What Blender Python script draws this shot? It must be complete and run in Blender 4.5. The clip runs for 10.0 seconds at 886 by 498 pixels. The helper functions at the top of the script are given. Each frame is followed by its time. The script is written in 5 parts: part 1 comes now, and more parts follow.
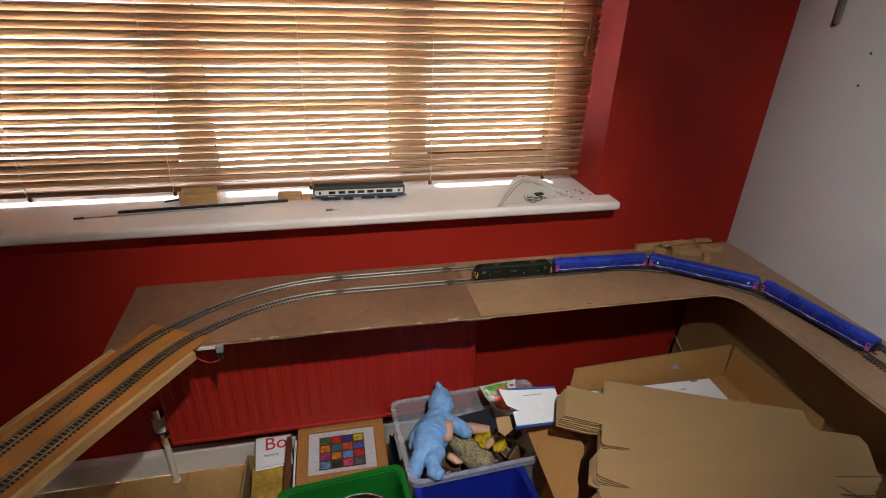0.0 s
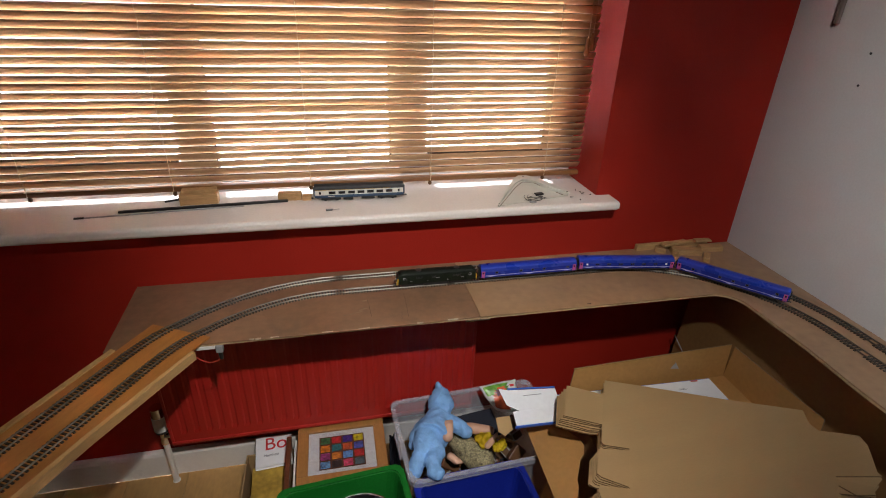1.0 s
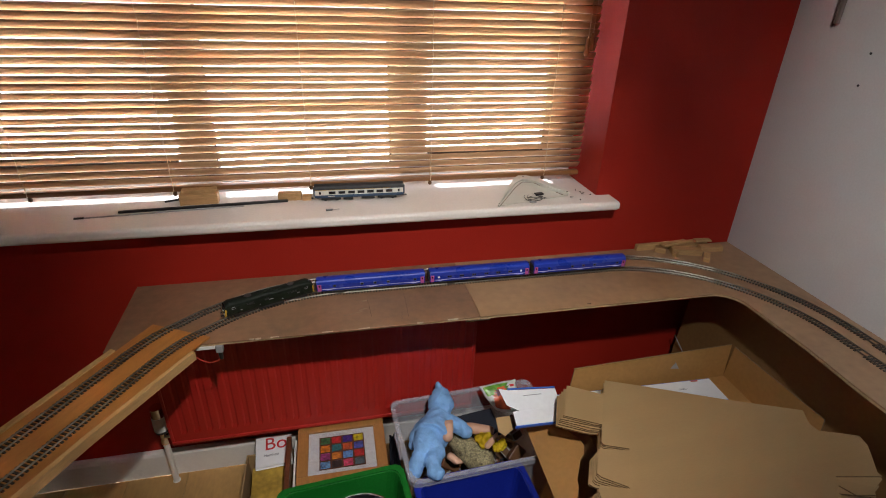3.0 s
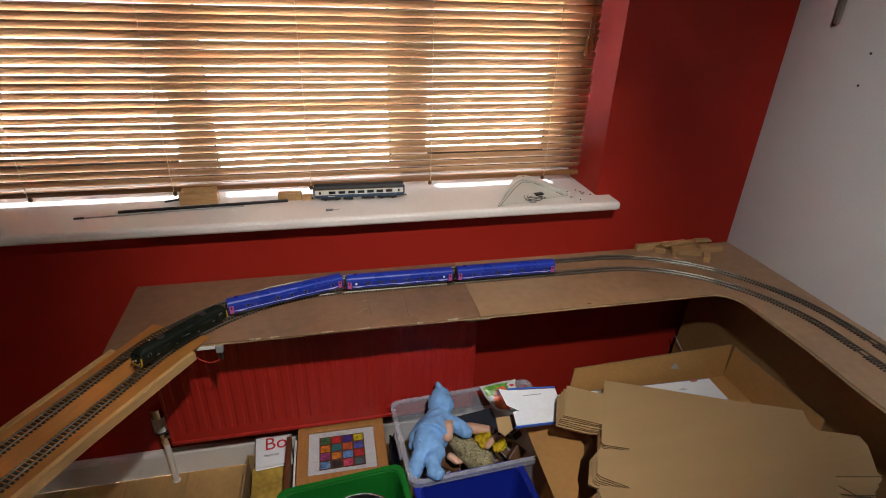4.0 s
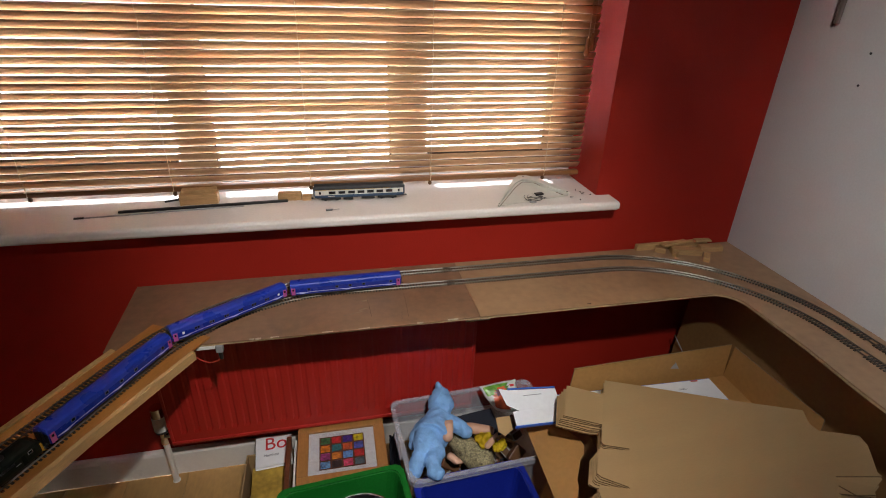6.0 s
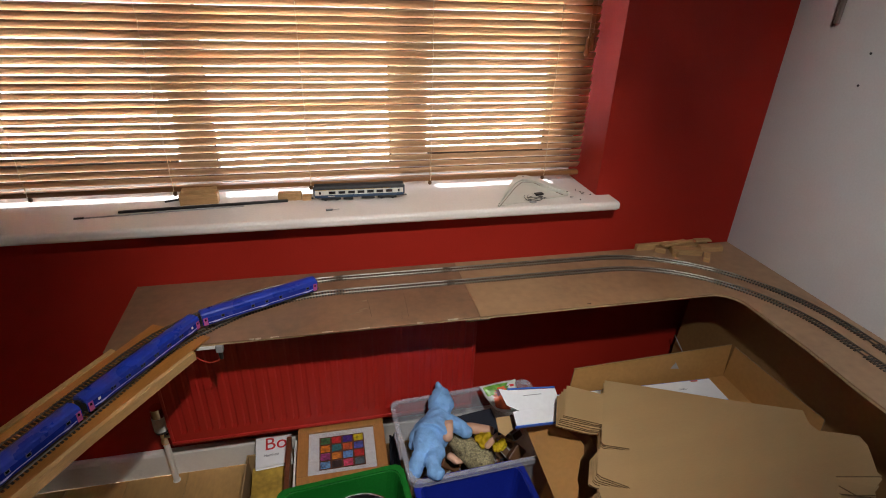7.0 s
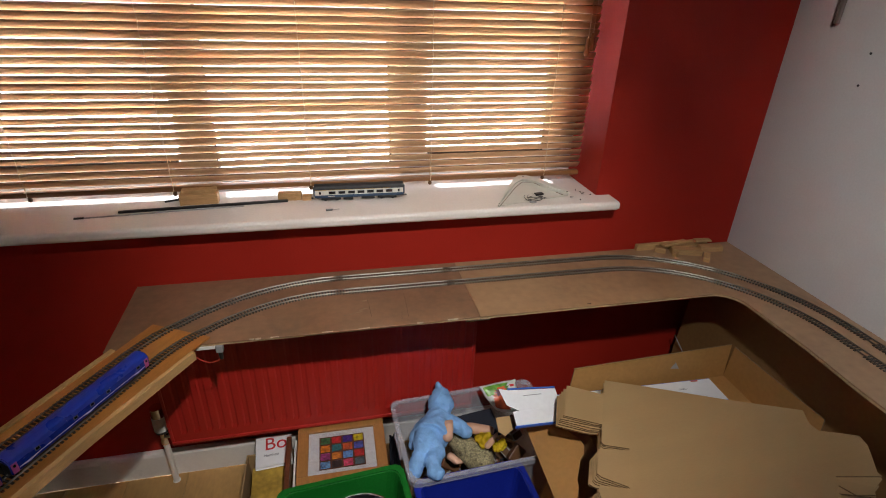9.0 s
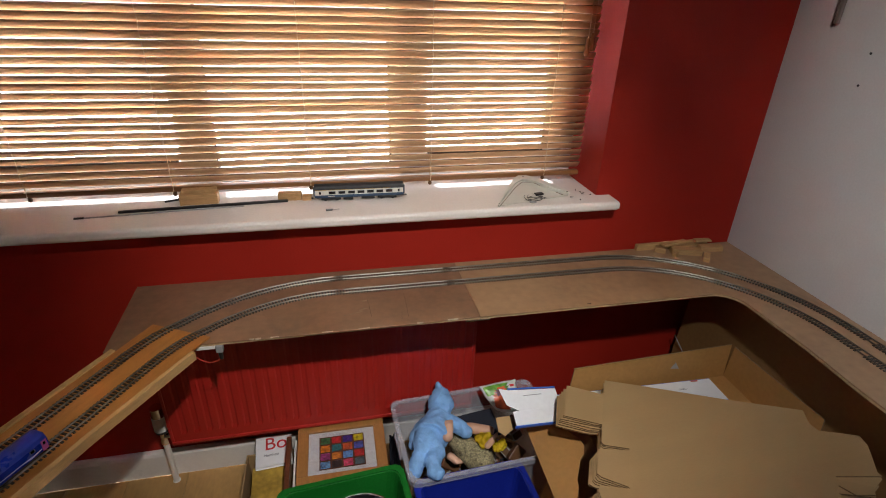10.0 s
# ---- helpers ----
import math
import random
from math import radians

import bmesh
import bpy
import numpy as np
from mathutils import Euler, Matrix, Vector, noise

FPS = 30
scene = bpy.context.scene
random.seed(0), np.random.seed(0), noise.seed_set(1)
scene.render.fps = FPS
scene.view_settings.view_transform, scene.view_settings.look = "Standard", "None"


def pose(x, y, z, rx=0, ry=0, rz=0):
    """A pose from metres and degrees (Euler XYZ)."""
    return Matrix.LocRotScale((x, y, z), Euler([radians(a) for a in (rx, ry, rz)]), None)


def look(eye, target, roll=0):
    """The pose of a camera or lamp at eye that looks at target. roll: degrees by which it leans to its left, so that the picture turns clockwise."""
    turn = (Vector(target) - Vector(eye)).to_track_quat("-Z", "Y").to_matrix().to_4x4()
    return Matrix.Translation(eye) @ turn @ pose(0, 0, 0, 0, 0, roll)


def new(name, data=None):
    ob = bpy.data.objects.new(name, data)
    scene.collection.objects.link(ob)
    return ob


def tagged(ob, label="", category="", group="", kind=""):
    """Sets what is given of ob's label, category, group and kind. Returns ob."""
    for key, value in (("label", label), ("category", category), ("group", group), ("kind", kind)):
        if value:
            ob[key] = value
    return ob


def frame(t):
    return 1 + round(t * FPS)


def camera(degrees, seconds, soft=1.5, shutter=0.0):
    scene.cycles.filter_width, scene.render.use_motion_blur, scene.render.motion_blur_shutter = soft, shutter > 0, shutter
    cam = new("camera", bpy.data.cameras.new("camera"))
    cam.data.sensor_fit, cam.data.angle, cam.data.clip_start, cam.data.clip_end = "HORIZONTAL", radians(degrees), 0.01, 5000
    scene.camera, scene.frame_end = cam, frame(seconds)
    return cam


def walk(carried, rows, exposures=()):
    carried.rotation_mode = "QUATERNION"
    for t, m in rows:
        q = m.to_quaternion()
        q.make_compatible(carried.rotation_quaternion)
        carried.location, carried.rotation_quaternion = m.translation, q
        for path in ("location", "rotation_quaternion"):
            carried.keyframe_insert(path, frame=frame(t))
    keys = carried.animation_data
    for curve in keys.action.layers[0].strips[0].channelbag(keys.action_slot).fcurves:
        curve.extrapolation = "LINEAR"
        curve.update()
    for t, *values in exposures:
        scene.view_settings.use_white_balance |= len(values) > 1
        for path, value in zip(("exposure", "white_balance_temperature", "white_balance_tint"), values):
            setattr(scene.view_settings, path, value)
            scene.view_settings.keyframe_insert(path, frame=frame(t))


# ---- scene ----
from bmesh.ops import create_cube, create_cone, create_uvsphere

# ---- camera: stands still ----
EYE = (-1.3918, -1.4322, 1.5375)
AIM = (-1.19122, -0.56198, 1.08743)
cam = camera(81.32, 10.0, 1.0)
walk(cam, [(0, look(EYE, AIM, 1.86)), (10, look(EYE, AIM, 1.86))], exposures=[(0, 1.6), (10, 1.6)])

# ---- light ----
world = bpy.data.worlds.new("daylight")
world.use_nodes = True
scene.world = world
wn = world.node_tree.nodes
sky = wn.new("ShaderNodeTexSky")
sky.sky_type, sky.sun_disc = "NISHITA", False
sky.sun_elevation, sky.sun_rotation = radians(61), radians(14)
wn["Background"].inputs["Strength"].default_value = 0.12
world.node_tree.links.new(sky.outputs[0], wn["Background"].inputs[0])

sun = new("sun", bpy.data.lights.new("sun", "SUN"))
sun.data.energy, sun.data.angle, sun.data.color = 5.0, radians(6), (0.87, 0.93, 1.0)
sun.matrix_world = look((-2.2, 4, 8.45), (-1.2, 0, 1))

# room lamp high behind the camera: a ceiling spotlight bulb
lamp = new("unseen_spot", bpy.data.lights.new("unseen_spot", "SPOT"))
lamp.data.energy, lamp.data.color, lamp.data.shadow_soft_size = 42.5, (1, 0.955, 0.89), 0.03
lamp.data.spot_size, lamp.data.spot_blend = radians(57), 1.0
lamp.matrix_world = look((-1.13, -1.65, 2.34), (-1.15, -0.27, 0.68))


# unseen fill lamp added beside the first to brighten the white wall
wall_fill = new("unseen_spot", bpy.data.lights.new("unseen_spot", "SPOT"))
wall_fill.data.energy, wall_fill.data.color, wall_fill.data.shadow_soft_size = 31, (0.93, 0.96, 1.0), 0.03
wall_fill.data.spot_size, wall_fill.data.spot_blend = radians(61), 1.0
wall_fill.matrix_world = look((-1.07, -1.70, 2.33), (0.0, -1.06, 1.43))


# ---- materials ----
def mat(name, color, rough=0.6, metal=0.0, vary=0.15, scale=8.0, bump=0.0, fine=60.0, spec=0.5, stretch=(1, 1, 1), color2=None, alpha=None, coat=0.0, glow=0.0, coords="Object", rand=0.0):
    """A surface with two scales of variation: broad stains and fine grain with relief."""
    m = bpy.data.materials.new(name)
    m.use_nodes = True
    n, l = m.node_tree.nodes, m.node_tree.links
    b = n["Principled BSDF"]
    tc, mp = n.new("ShaderNodeTexCoord"), n.new("ShaderNodeMapping")
    mp.inputs["Scale"].default_value = stretch
    l.new(tc.outputs[coords], mp.inputs["Vector"])
    big, small = n.new("ShaderNodeTexNoise"), n.new("ShaderNodeTexNoise")
    for t, s in ((big, scale), (small, fine)):
        t.inputs["Scale"].default_value, t.inputs["Detail"].default_value = s, 5
        l.new(mp.outputs[0], t.inputs["Vector"])
    add = n.new("ShaderNodeMix")
    add.inputs["Factor"].default_value = 0.45
    l.new(big.outputs[0], add.inputs["A"])
    l.new(small.outputs[0], add.inputs["B"])
    ramp = n.new("ShaderNodeValToRGB")
    c2 = color2 or tuple(c * (1 - vary * 1.6) for c in color)
    ramp.color_ramp.elements[0].position, ramp.color_ramp.elements[1].position = 0.32, 0.66
    ramp.color_ramp.elements[0].color = (*c2, 1)
    ramp.color_ramp.elements[1].color = (*[min(1, c * (1 + vary * 0.5)) for c in color], 1)
    l.new(add.outputs[0], ramp.inputs[0])
    out = ramp.outputs[0]
    if rand:
        info, hsv, mr = n.new("ShaderNodeObjectInfo"), n.new("ShaderNodeHueSaturation"), n.new("ShaderNodeMapRange")
        mr.inputs["To Min"].default_value, mr.inputs["To Max"].default_value = 1 - rand, 1 + rand
        l.new(info.outputs["Random"], mr.inputs["Value"])
        l.new(mr.outputs[0], hsv.inputs["Value"])
        l.new(out, hsv.inputs["Color"])
        out = hsv.outputs[0]
    l.new(out, b.inputs["Base Color"])
    rr = n.new("ShaderNodeMapRange")
    rr.inputs["To Min"].default_value, rr.inputs["To Max"].default_value = max(0.03, rough - 0.12), min(1, rough + 0.1)
    l.new(big.outputs[0], rr.inputs["Value"])
    l.new(rr.outputs[0], b.inputs["Roughness"])
    b.inputs["Metallic"].default_value = metal
    b.inputs["Specular IOR Level"].default_value = spec
    b.inputs["Coat Weight"].default_value = coat
    if bump:
        bp = n.new("ShaderNodeBump")
        bp.inputs["Strength"].default_value, bp.inputs["Distance"].default_value = bump, 0.002
        l.new(small.outputs[0], bp.inputs["Height"])
        l.new(bp.outputs[0], b.inputs["Normal"])
    if alpha is not None:
        b.inputs["Alpha"].default_value = alpha
    if glow:
        l.new(out, b.inputs["Emission Color"])
        b.inputs["Emission Strength"].default_value = glow
    return m


def slat_mat():
    m = mat("stained_slat_wood", (0.68, 0.44, 0.25), 0.42, vary=0.2, scale=3, fine=40, stretch=(1, 30, 30), bump=0.15, rand=0.08)
    n, l = m.node_tree.nodes, m.node_tree.links
    b, o = n["Principled BSDF"], n["Material Output"]
    tr, mx = n.new("ShaderNodeBsdfTranslucent"), n.new("ShaderNodeMixShader")
    tr.inputs[0].default_value = (0.90, 0.66, 0.44, 1)
    mx.inputs[0].default_value = 0.12
    l.new(b.outputs[0], mx.inputs[1])
    l.new(tr.outputs[0], mx.inputs[2])
    l.new(mx.outputs[0], o.inputs[0])
    return m


def clear_mat(name, color, amount, rough=0.25):
    """Thin clear plastic: part see-through, part milky."""
    m = bpy.data.materials.new(name)
    m.use_nodes = True
    n, l = m.node_tree.nodes, m.node_tree.links
    b, o = n["Principled BSDF"], n["Material Output"]
    b.inputs["Base Color"].default_value = (*color, 1)
    b.inputs["Roughness"].default_value = rough
    no = n.new("ShaderNodeTexNoise")
    no.inputs["Scale"].default_value = 14
    mr = n.new("ShaderNodeMapRange")
    mr.inputs["To Min"].default_value, mr.inputs["To Max"].default_value = amount - 0.12, amount + 0.12
    l.new(no.outputs[0], mr.inputs["Value"])
    tr, mx = n.new("ShaderNodeBsdfTransparent"), n.new("ShaderNodeMixShader")
    l.new(mr.outputs[0], mx.inputs[0])
    l.new(tr.outputs[0], mx.inputs[1])
    l.new(b.outputs[0], mx.inputs[2])
    l.new(mx.outputs[0], o.inputs[0])
    return m


RED = mat("red_wall_paint", (0.35, 0.0175, 0.009), 0.62, vary=0.10, scale=3, bump=0.25, fine=220, spec=0.2)
RAD_RED = mat("red_radiator_paint", (0.46, 0.022, 0.016), 0.40, vary=0.07, scale=4, bump=0.05, fine=150)
WHITE_WALL = mat("white_wall_paint", (0.66, 0.64, 0.62), 0.75, vary=0.06, scale=2, bump=0.2, fine=180)
CEIL = mat("white_ceiling_paint", (0.75, 0.74, 0.72), 0.8, vary=0.04)
GLOSS_WHITE = mat("white_gloss_paint", (0.78, 0.76, 0.73), 0.31, vary=0.05, scale=5, bump=0.05, fine=90)
SILL = mat("white_sill_laminate", (0.80, 0.75, 0.71), 0.22, vary=0.06, scale=6, fine=150, bump=0.02)
PVC = mat("white_plastic_frame", (0.82, 0.83, 0.85), 0.3, vary=0.03)
FLOORWOOD = mat("oak_laminate", (0.47, 0.275, 0.10), 0.4, vary=0.16, scale=3.0, fine=20, stretch=(4, 1, 1), bump=0.06, rand=0.13)
PLY = mat("brown_hardboard", (0.255, 0.14, 0.078), 0.42, vary=0.2, scale=6, fine=45, bump=0.03, color2=(0.165, 0.095, 0.055))
PLY_LIGHT = mat("plain_hardboard", (0.33, 0.205, 0.11), 0.38, vary=0.16, scale=5, fine=40, bump=0.03, color2=(0.245, 0.145, 0.08))
EDGE = mat("raw_board_edge", (0.52, 0.36, 0.2), 0.7, vary=0.3, scale=20, fine=120, bump=0.3)
ORANGE_PLY = mat("varnished_plywood", (0.43, 0.178, 0.039), 0.38, vary=0.18, scale=3, fine=40, stretch=(2, 14, 2), bump=0.06)
PINE = mat("pine_batten", (0.55, 0.34, 0.14), 0.55, vary=0.2, scale=4, fine=50, stretch=(2, 16, 16), bump=0.12)
OFFCUT = mat("pine_offcut", (0.50, 0.30, 0.13), 0.6, vary=0.2, scale=10, fine=60, stretch=(2, 14, 14), bump=0.1, rand=0.1)
CARD = mat("corrugated_cardboard", (0.37, 0.238, 0.108), 0.8, vary=0.05, scale=3, fine=90, stretch=(1, 7, 1), bump=0.10, rand=0.06)
CARD_DARK = mat("brown_box_cardboard", (0.43, 0.222, 0.066), 0.75, vary=0.1, scale=4, fine=80, bump=0.1)
BROWN_PANEL = mat("dark_brown_card_panel", (0.27, 0.14, 0.045), 0.7, vary=0.12, scale=4, fine=80, bump=0.1)
CARD_EDGE = mat("cut_cardboard_edge", (0.26, 0.165, 0.08), 0.9, vary=0.3, scale=60, fine=300, bump=0.4)
STEEL = mat("nickel_rail", (0.31, 0.295, 0.262), 0.37, metal=1.0, vary=0.2, scale=30, fine=200)
SLEEPER = mat("black_plastic_sleeper", (0.035, 0.028, 0.022), 0.6, vary=0.25, scale=40, rand=0.15)
CHROME = mat("chrome", (0.75, 0.74, 0.72), 0.15, metal=1.0, vary=0.05)
BLACK = mat("black_plastic", (0.015, 0.015, 0.016), 0.4, vary=0.3)
DARK_STEEL = mat("dark_metal", (0.09, 0.09, 0.095), 0.4, metal=0.7, vary=0.2)
GREY = mat("grey_plastic", (0.32, 0.32, 0.33), 0.45, vary=0.15, scale=30)
CORD = mat("tan_cord", (0.82, 0.66, 0.46), 0.8, vary=0.2, scale=60)
TASSEL = mat("honey_wood_tassel", (0.36, 0.17, 0.05), 0.4, vary=0.25, scale=40)
KNOB = mat("dark_wood_knob", (0.12, 0.055, 0.02), 0.4, vary=0.25, scale=40)
RAILWOOD = mat("stained_rail_wood", (0.26, 0.115, 0.04), 0.4, vary=0.25, scale=3, fine=40, stretch=(1, 30, 30))
# slat wood with the shade of its room-facing edge put into the colour
SLAT_EDGE_SHADE = mat("shaded_slat_edge", (0.11, 0.05, 0.02), 0.5, vary=0.25, scale=3, fine=40, stretch=(1, 30, 30))
SLAT = slat_mat()
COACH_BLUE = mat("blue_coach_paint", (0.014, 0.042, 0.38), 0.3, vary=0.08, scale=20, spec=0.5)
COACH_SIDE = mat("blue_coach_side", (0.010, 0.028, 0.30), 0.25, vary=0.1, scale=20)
PINK = mat("mauve_pink_door_paint", (0.46, 0.085, 0.29), 0.35, vary=0.08, scale=40)
LILAC = mat("lilac_line", (0.45, 0.47, 0.86), 0.35, vary=0.1, scale=40)
WHITE_DOT = mat("white_window_blank", (0.85, 0.85, 0.85), 0.4, vary=0.03)
TINT = mat("dark_tinted_window", (0.008, 0.009, 0.011), 0.1, vary=0.1)
WINFRAME = mat("window_surround", (0.055, 0.07, 0.19), 0.35, vary=0.1)
LOCO_GREEN = mat("dark_green_loco_paint", (0.008, 0.014, 0.007), 0.52, vary=0.35, scale=40, spec=0.25)
LOCO_ROOF = mat("weathered_roof", (0.009, 0.013, 0.009), 0.68, vary=0.4, scale=50, spec=0.2)
YELLOW = mat("warning_yellow", (0.55, 0.33, 0.03), 0.4, vary=0.12, scale=40)
LAMPGLASS = mat("lamp_glass", (0.9, 0.88, 0.8), 0.08, vary=0.03)
CREAM = mat("cream_coach_band", (0.62, 0.62, 0.56), 0.4, vary=0.06, scale=60)
RAILBLUE = mat("rail_blue", (0.018, 0.055, 0.12), 0.4, vary=0.1, scale=50)
ROOFGREY = mat("coach_roof_grey", (0.035, 0.037, 0.042), 0.6, vary=0.2, scale=60)
BLUE_FLEECE = mat("pale_blue_fleece", (0.24, 0.47, 0.86), 0.95, vary=0.16, scale=14, fine=260, bump=0.6, spec=0.1)
SKIN = mat("vinyl_doll_skin", (0.62, 0.36, 0.25), 0.45, vary=0.08, scale=20)
TWEED = mat("mottled_cloth", (0.42, 0.36, 0.20), 0.95, vary=0.5, scale=160, fine=300, bump=0.5, color2=(0.035, 0.032, 0.03))
YELLOW_CLOTH = mat("yellow_cloth", (0.82, 0.60, 0.02), 0.9, vary=0.15, scale=20, fine=200, bump=0.5)
GREEN_BOX = mat("green_plastic", (0.012, 0.19, 0.025), 0.33, vary=0.12, scale=8, fine=120, bump=0.04)
BLUE_BOX = mat("blue_plastic", (0.010, 0.025, 0.33), 0.33, vary=0.12, scale=8, fine=120, bump=0.04)
NAVY = mat("navy_fabric", (0.012, 0.016, 0.03), 0.85, vary=0.3, scale=30, fine=200, bump=0.4)
PAPER = mat("white_card", (0.84, 0.86, 0.90), 0.55, vary=0.05, scale=6)
PAPER_BLUE = mat("blue_card_edge", (0.03, 0.13, 0.60), 0.5, vary=0.08)
INK = mat("grey_print", (0.22, 0.23, 0.27), 0.6, vary=0.1)
REDINK = mat("red_print", (0.62, 0.02, 0.03), 0.5, vary=0.06)
FRAMEWOOD = mat("honey_frame_wood", (0.43, 0.20, 0.06), 0.4, vary=0.2, scale=5, fine=50, stretch=(10, 2, 2), bump=0.08)
FRAMEDARK = mat("dark_frame_wood", (0.14, 0.045, 0.018), 0.4, vary=0.25, scale=5, fine=50, stretch=(2, 10, 2))
MOUNT = mat("grey_white_mount", (0.72, 0.72, 0.76), 0.7, vary=0.04)
TUB = clear_mat("clear_tub_plastic", (0.66, 0.70, 0.80), 0.21)
TUBRIM = clear_mat("milky_tub_rim", (0.68, 0.70, 0.82), 0.30)
FOIL = mat("printed_foil", (0.72, 0.72, 0.70), 0.3, vary=0.1, scale=12)
FOIL_RED = mat("orange_red_print", (0.75, 0.10, 0.02), 0.35, vary=0.35, scale=40)
FOIL_GREEN = mat("green_print", (0.16, 0.42, 0.05), 0.35, vary=0.35, scale=60)
FOIL_PLUM = mat("plum_print", (0.16, 0.05, 0.09), 0.35, vary=0.3, scale=60)
REDWIRE = mat("red_wire", (0.45, 0.03, 0.02), 0.45, vary=0.1)
GLASS = clear_mat("window_glass", (0.05, 0.06, 0.06), 0.13, 0.05)


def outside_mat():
    """Hazy distance with daylight put in as glow: brightest low, dimmer upward and rightward."""
    m = mat("daylight_glow_distance", (0.80, 0.87, 1.0), 0.9, vary=0.05, scale=0.6, fine=2.5, color2=(0.70, 0.76, 0.84), glow=1.0)
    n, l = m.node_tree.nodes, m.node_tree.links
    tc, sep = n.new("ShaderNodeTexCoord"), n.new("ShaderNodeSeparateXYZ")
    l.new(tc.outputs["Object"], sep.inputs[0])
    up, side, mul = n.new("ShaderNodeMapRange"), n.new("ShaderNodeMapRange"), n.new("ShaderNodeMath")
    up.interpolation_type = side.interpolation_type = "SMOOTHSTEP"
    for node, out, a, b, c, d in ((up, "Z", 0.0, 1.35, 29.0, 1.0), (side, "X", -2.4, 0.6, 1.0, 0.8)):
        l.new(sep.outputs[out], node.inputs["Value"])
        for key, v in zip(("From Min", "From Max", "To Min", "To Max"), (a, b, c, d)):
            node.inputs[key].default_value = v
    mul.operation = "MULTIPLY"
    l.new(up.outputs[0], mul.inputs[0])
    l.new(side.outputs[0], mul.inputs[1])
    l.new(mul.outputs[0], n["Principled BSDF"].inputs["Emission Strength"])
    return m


OUTSIDE = outside_mat()


# ---- mesh helpers ----
def part(name, bm, material, parent=None, label="", smooth=False):
    """Links a bmesh as one mesh object under a thing, a part, or nothing."""
    me = bpy.data.meshes.new(name)
    bmesh.ops.recalc_face_normals(bm, faces=bm.faces)
    if smooth:
        for f in bm.faces:
            f.smooth = True
    bm.to_mesh(me)
    bm.free()
    for m in (material if isinstance(material, (list, tuple)) else [material]):
        me.materials.append(m)
    ob = new(name, me)
    ob.parent = parent
    return tagged(ob, label)


def thing(name, label, category, m=None, group="", kind=""):
    """An Empty at the base of a thing, that parents its parts."""
    ob = new(name)
    ob.empty_display_size = 0.02
    if m is not None:
        ob.matrix_basis = m
    return tagged(ob, label, category, group, kind)


def block(bm, lo, hi, bevel=0.0, m=None, slot=0, segments=2):
    c = [(a + b) / 2 for a, b in zip(lo, hi)]
    s = [abs(b - a) for a, b in zip(lo, hi)]
    mm = Matrix.Translation(c) @ Matrix.Diagonal((*s, 1))
    r = create_cube(bm, size=1, matrix=mm)
    fs = {f for v in r["verts"] for f in v.link_faces}
    vs = set(r["verts"])
    if bevel:
        es = list({e for v in r["verts"] for e in v.link_edges})
        q = bmesh.ops.bevel(bm, geom=es, offset=bevel, segments=segments, affect="EDGES", profile=0.5)
        fs = {f for f in q["faces"]} | {f for f in fs if f.is_valid}
        vs = {v for f in fs for v in f.verts}
    for f in fs:
        f.material_index = slot
    if m is not None:
        bmesh.ops.transform(bm, matrix=m, verts=list(vs))
    return bm


def tube(bm, a, b, r0, r1=None, seg=12, slot=0):
    """A round bar from a to b."""
    a, b = Vector(a), Vector(b)
    d = b - a
    mm = Matrix.Translation((a + b) / 2) @ d.to_track_quat("Z", "Y").to_matrix().to_4x4()
    r = create_cone(bm, cap_ends=True, segments=seg, radius1=r0, radius2=r0 if r1 is None else r1, depth=d.length, matrix=mm)
    for f in {f for v in r["verts"] for f in v.link_faces}:
        f.material_index = slot
    return bm


def ball(bm, c, r, slot=0, m=None, seg=16):
    r = (r, r, r) if isinstance(r, (int, float)) else r
    mm = Matrix.Translation(c) @ (m or Matrix()) @ Matrix.Diagonal((*r, 1))
    q = create_uvsphere(bm, u_segments=seg, v_segments=seg // 2 + 2, radius=1, matrix=mm)
    for f in {f for v in q["verts"] for f in v.link_faces}:
        f.material_index = slot
        f.smooth = True
    return bm


def sweep(bm, pts, r, seg=6, slot=0):
    """A round cord along points."""
    rings = []
    pts = [Vector(p) for p in pts]
    for i, p in enumerate(pts):
        d = (pts[min(i + 1, len(pts) - 1)] - pts[max(i - 1, 0)]).normalized()
        q = d.to_track_quat("Z", "Y")
        rings.append([bm.verts.new(p + q @ Vector((r * math.cos(k * 2 * math.pi / seg), r * math.sin(k * 2 * math.pi / seg), 0))) for k in range(seg)])
    for a, b in zip(rings, rings[1:]):
        for k in range(seg):
            bm.faces.new((a[k], a[(k + 1) % seg], b[(k + 1) % seg], b[k])).material_index = slot
    for ring in (rings[0], rings[-1]):
        bm.faces.new(ring).material_index = slot
    return bm


def plate(bm, outline, z0, z1, m=None, slot=0, bevel=0.0):
    """A flat outline (x, y) raised from z0 to z1."""
    lo = [bm.verts.new((x, y, z0)) for x, y in outline]
    hi = [bm.verts.new((x, y, z1)) for x, y in outline]
    fs = [bm.faces.new(hi), bm.faces.new(lo[::-1])]
    for i in range(len(lo)):
        j = (i + 1) % len(lo)
        fs.append(bm.faces.new((lo[i], lo[j], hi[j], hi[i])))
    for f in fs:
        f.material_index = slot
    vs = lo + hi
    if bevel:
        es = list({e for v in hi for e in v.link_edges if e.other_vert(v) in hi})
        q = bmesh.ops.bevel(bm, geom=es, offset=bevel, segments=2, affect="EDGES", profile=0.5)
        vs = list({v for f in fs if f.is_valid for v in f.verts} | set(q["verts"]))
    if m is not None:
        bmesh.ops.transform(bm, matrix=m, verts=vs)
    return bm


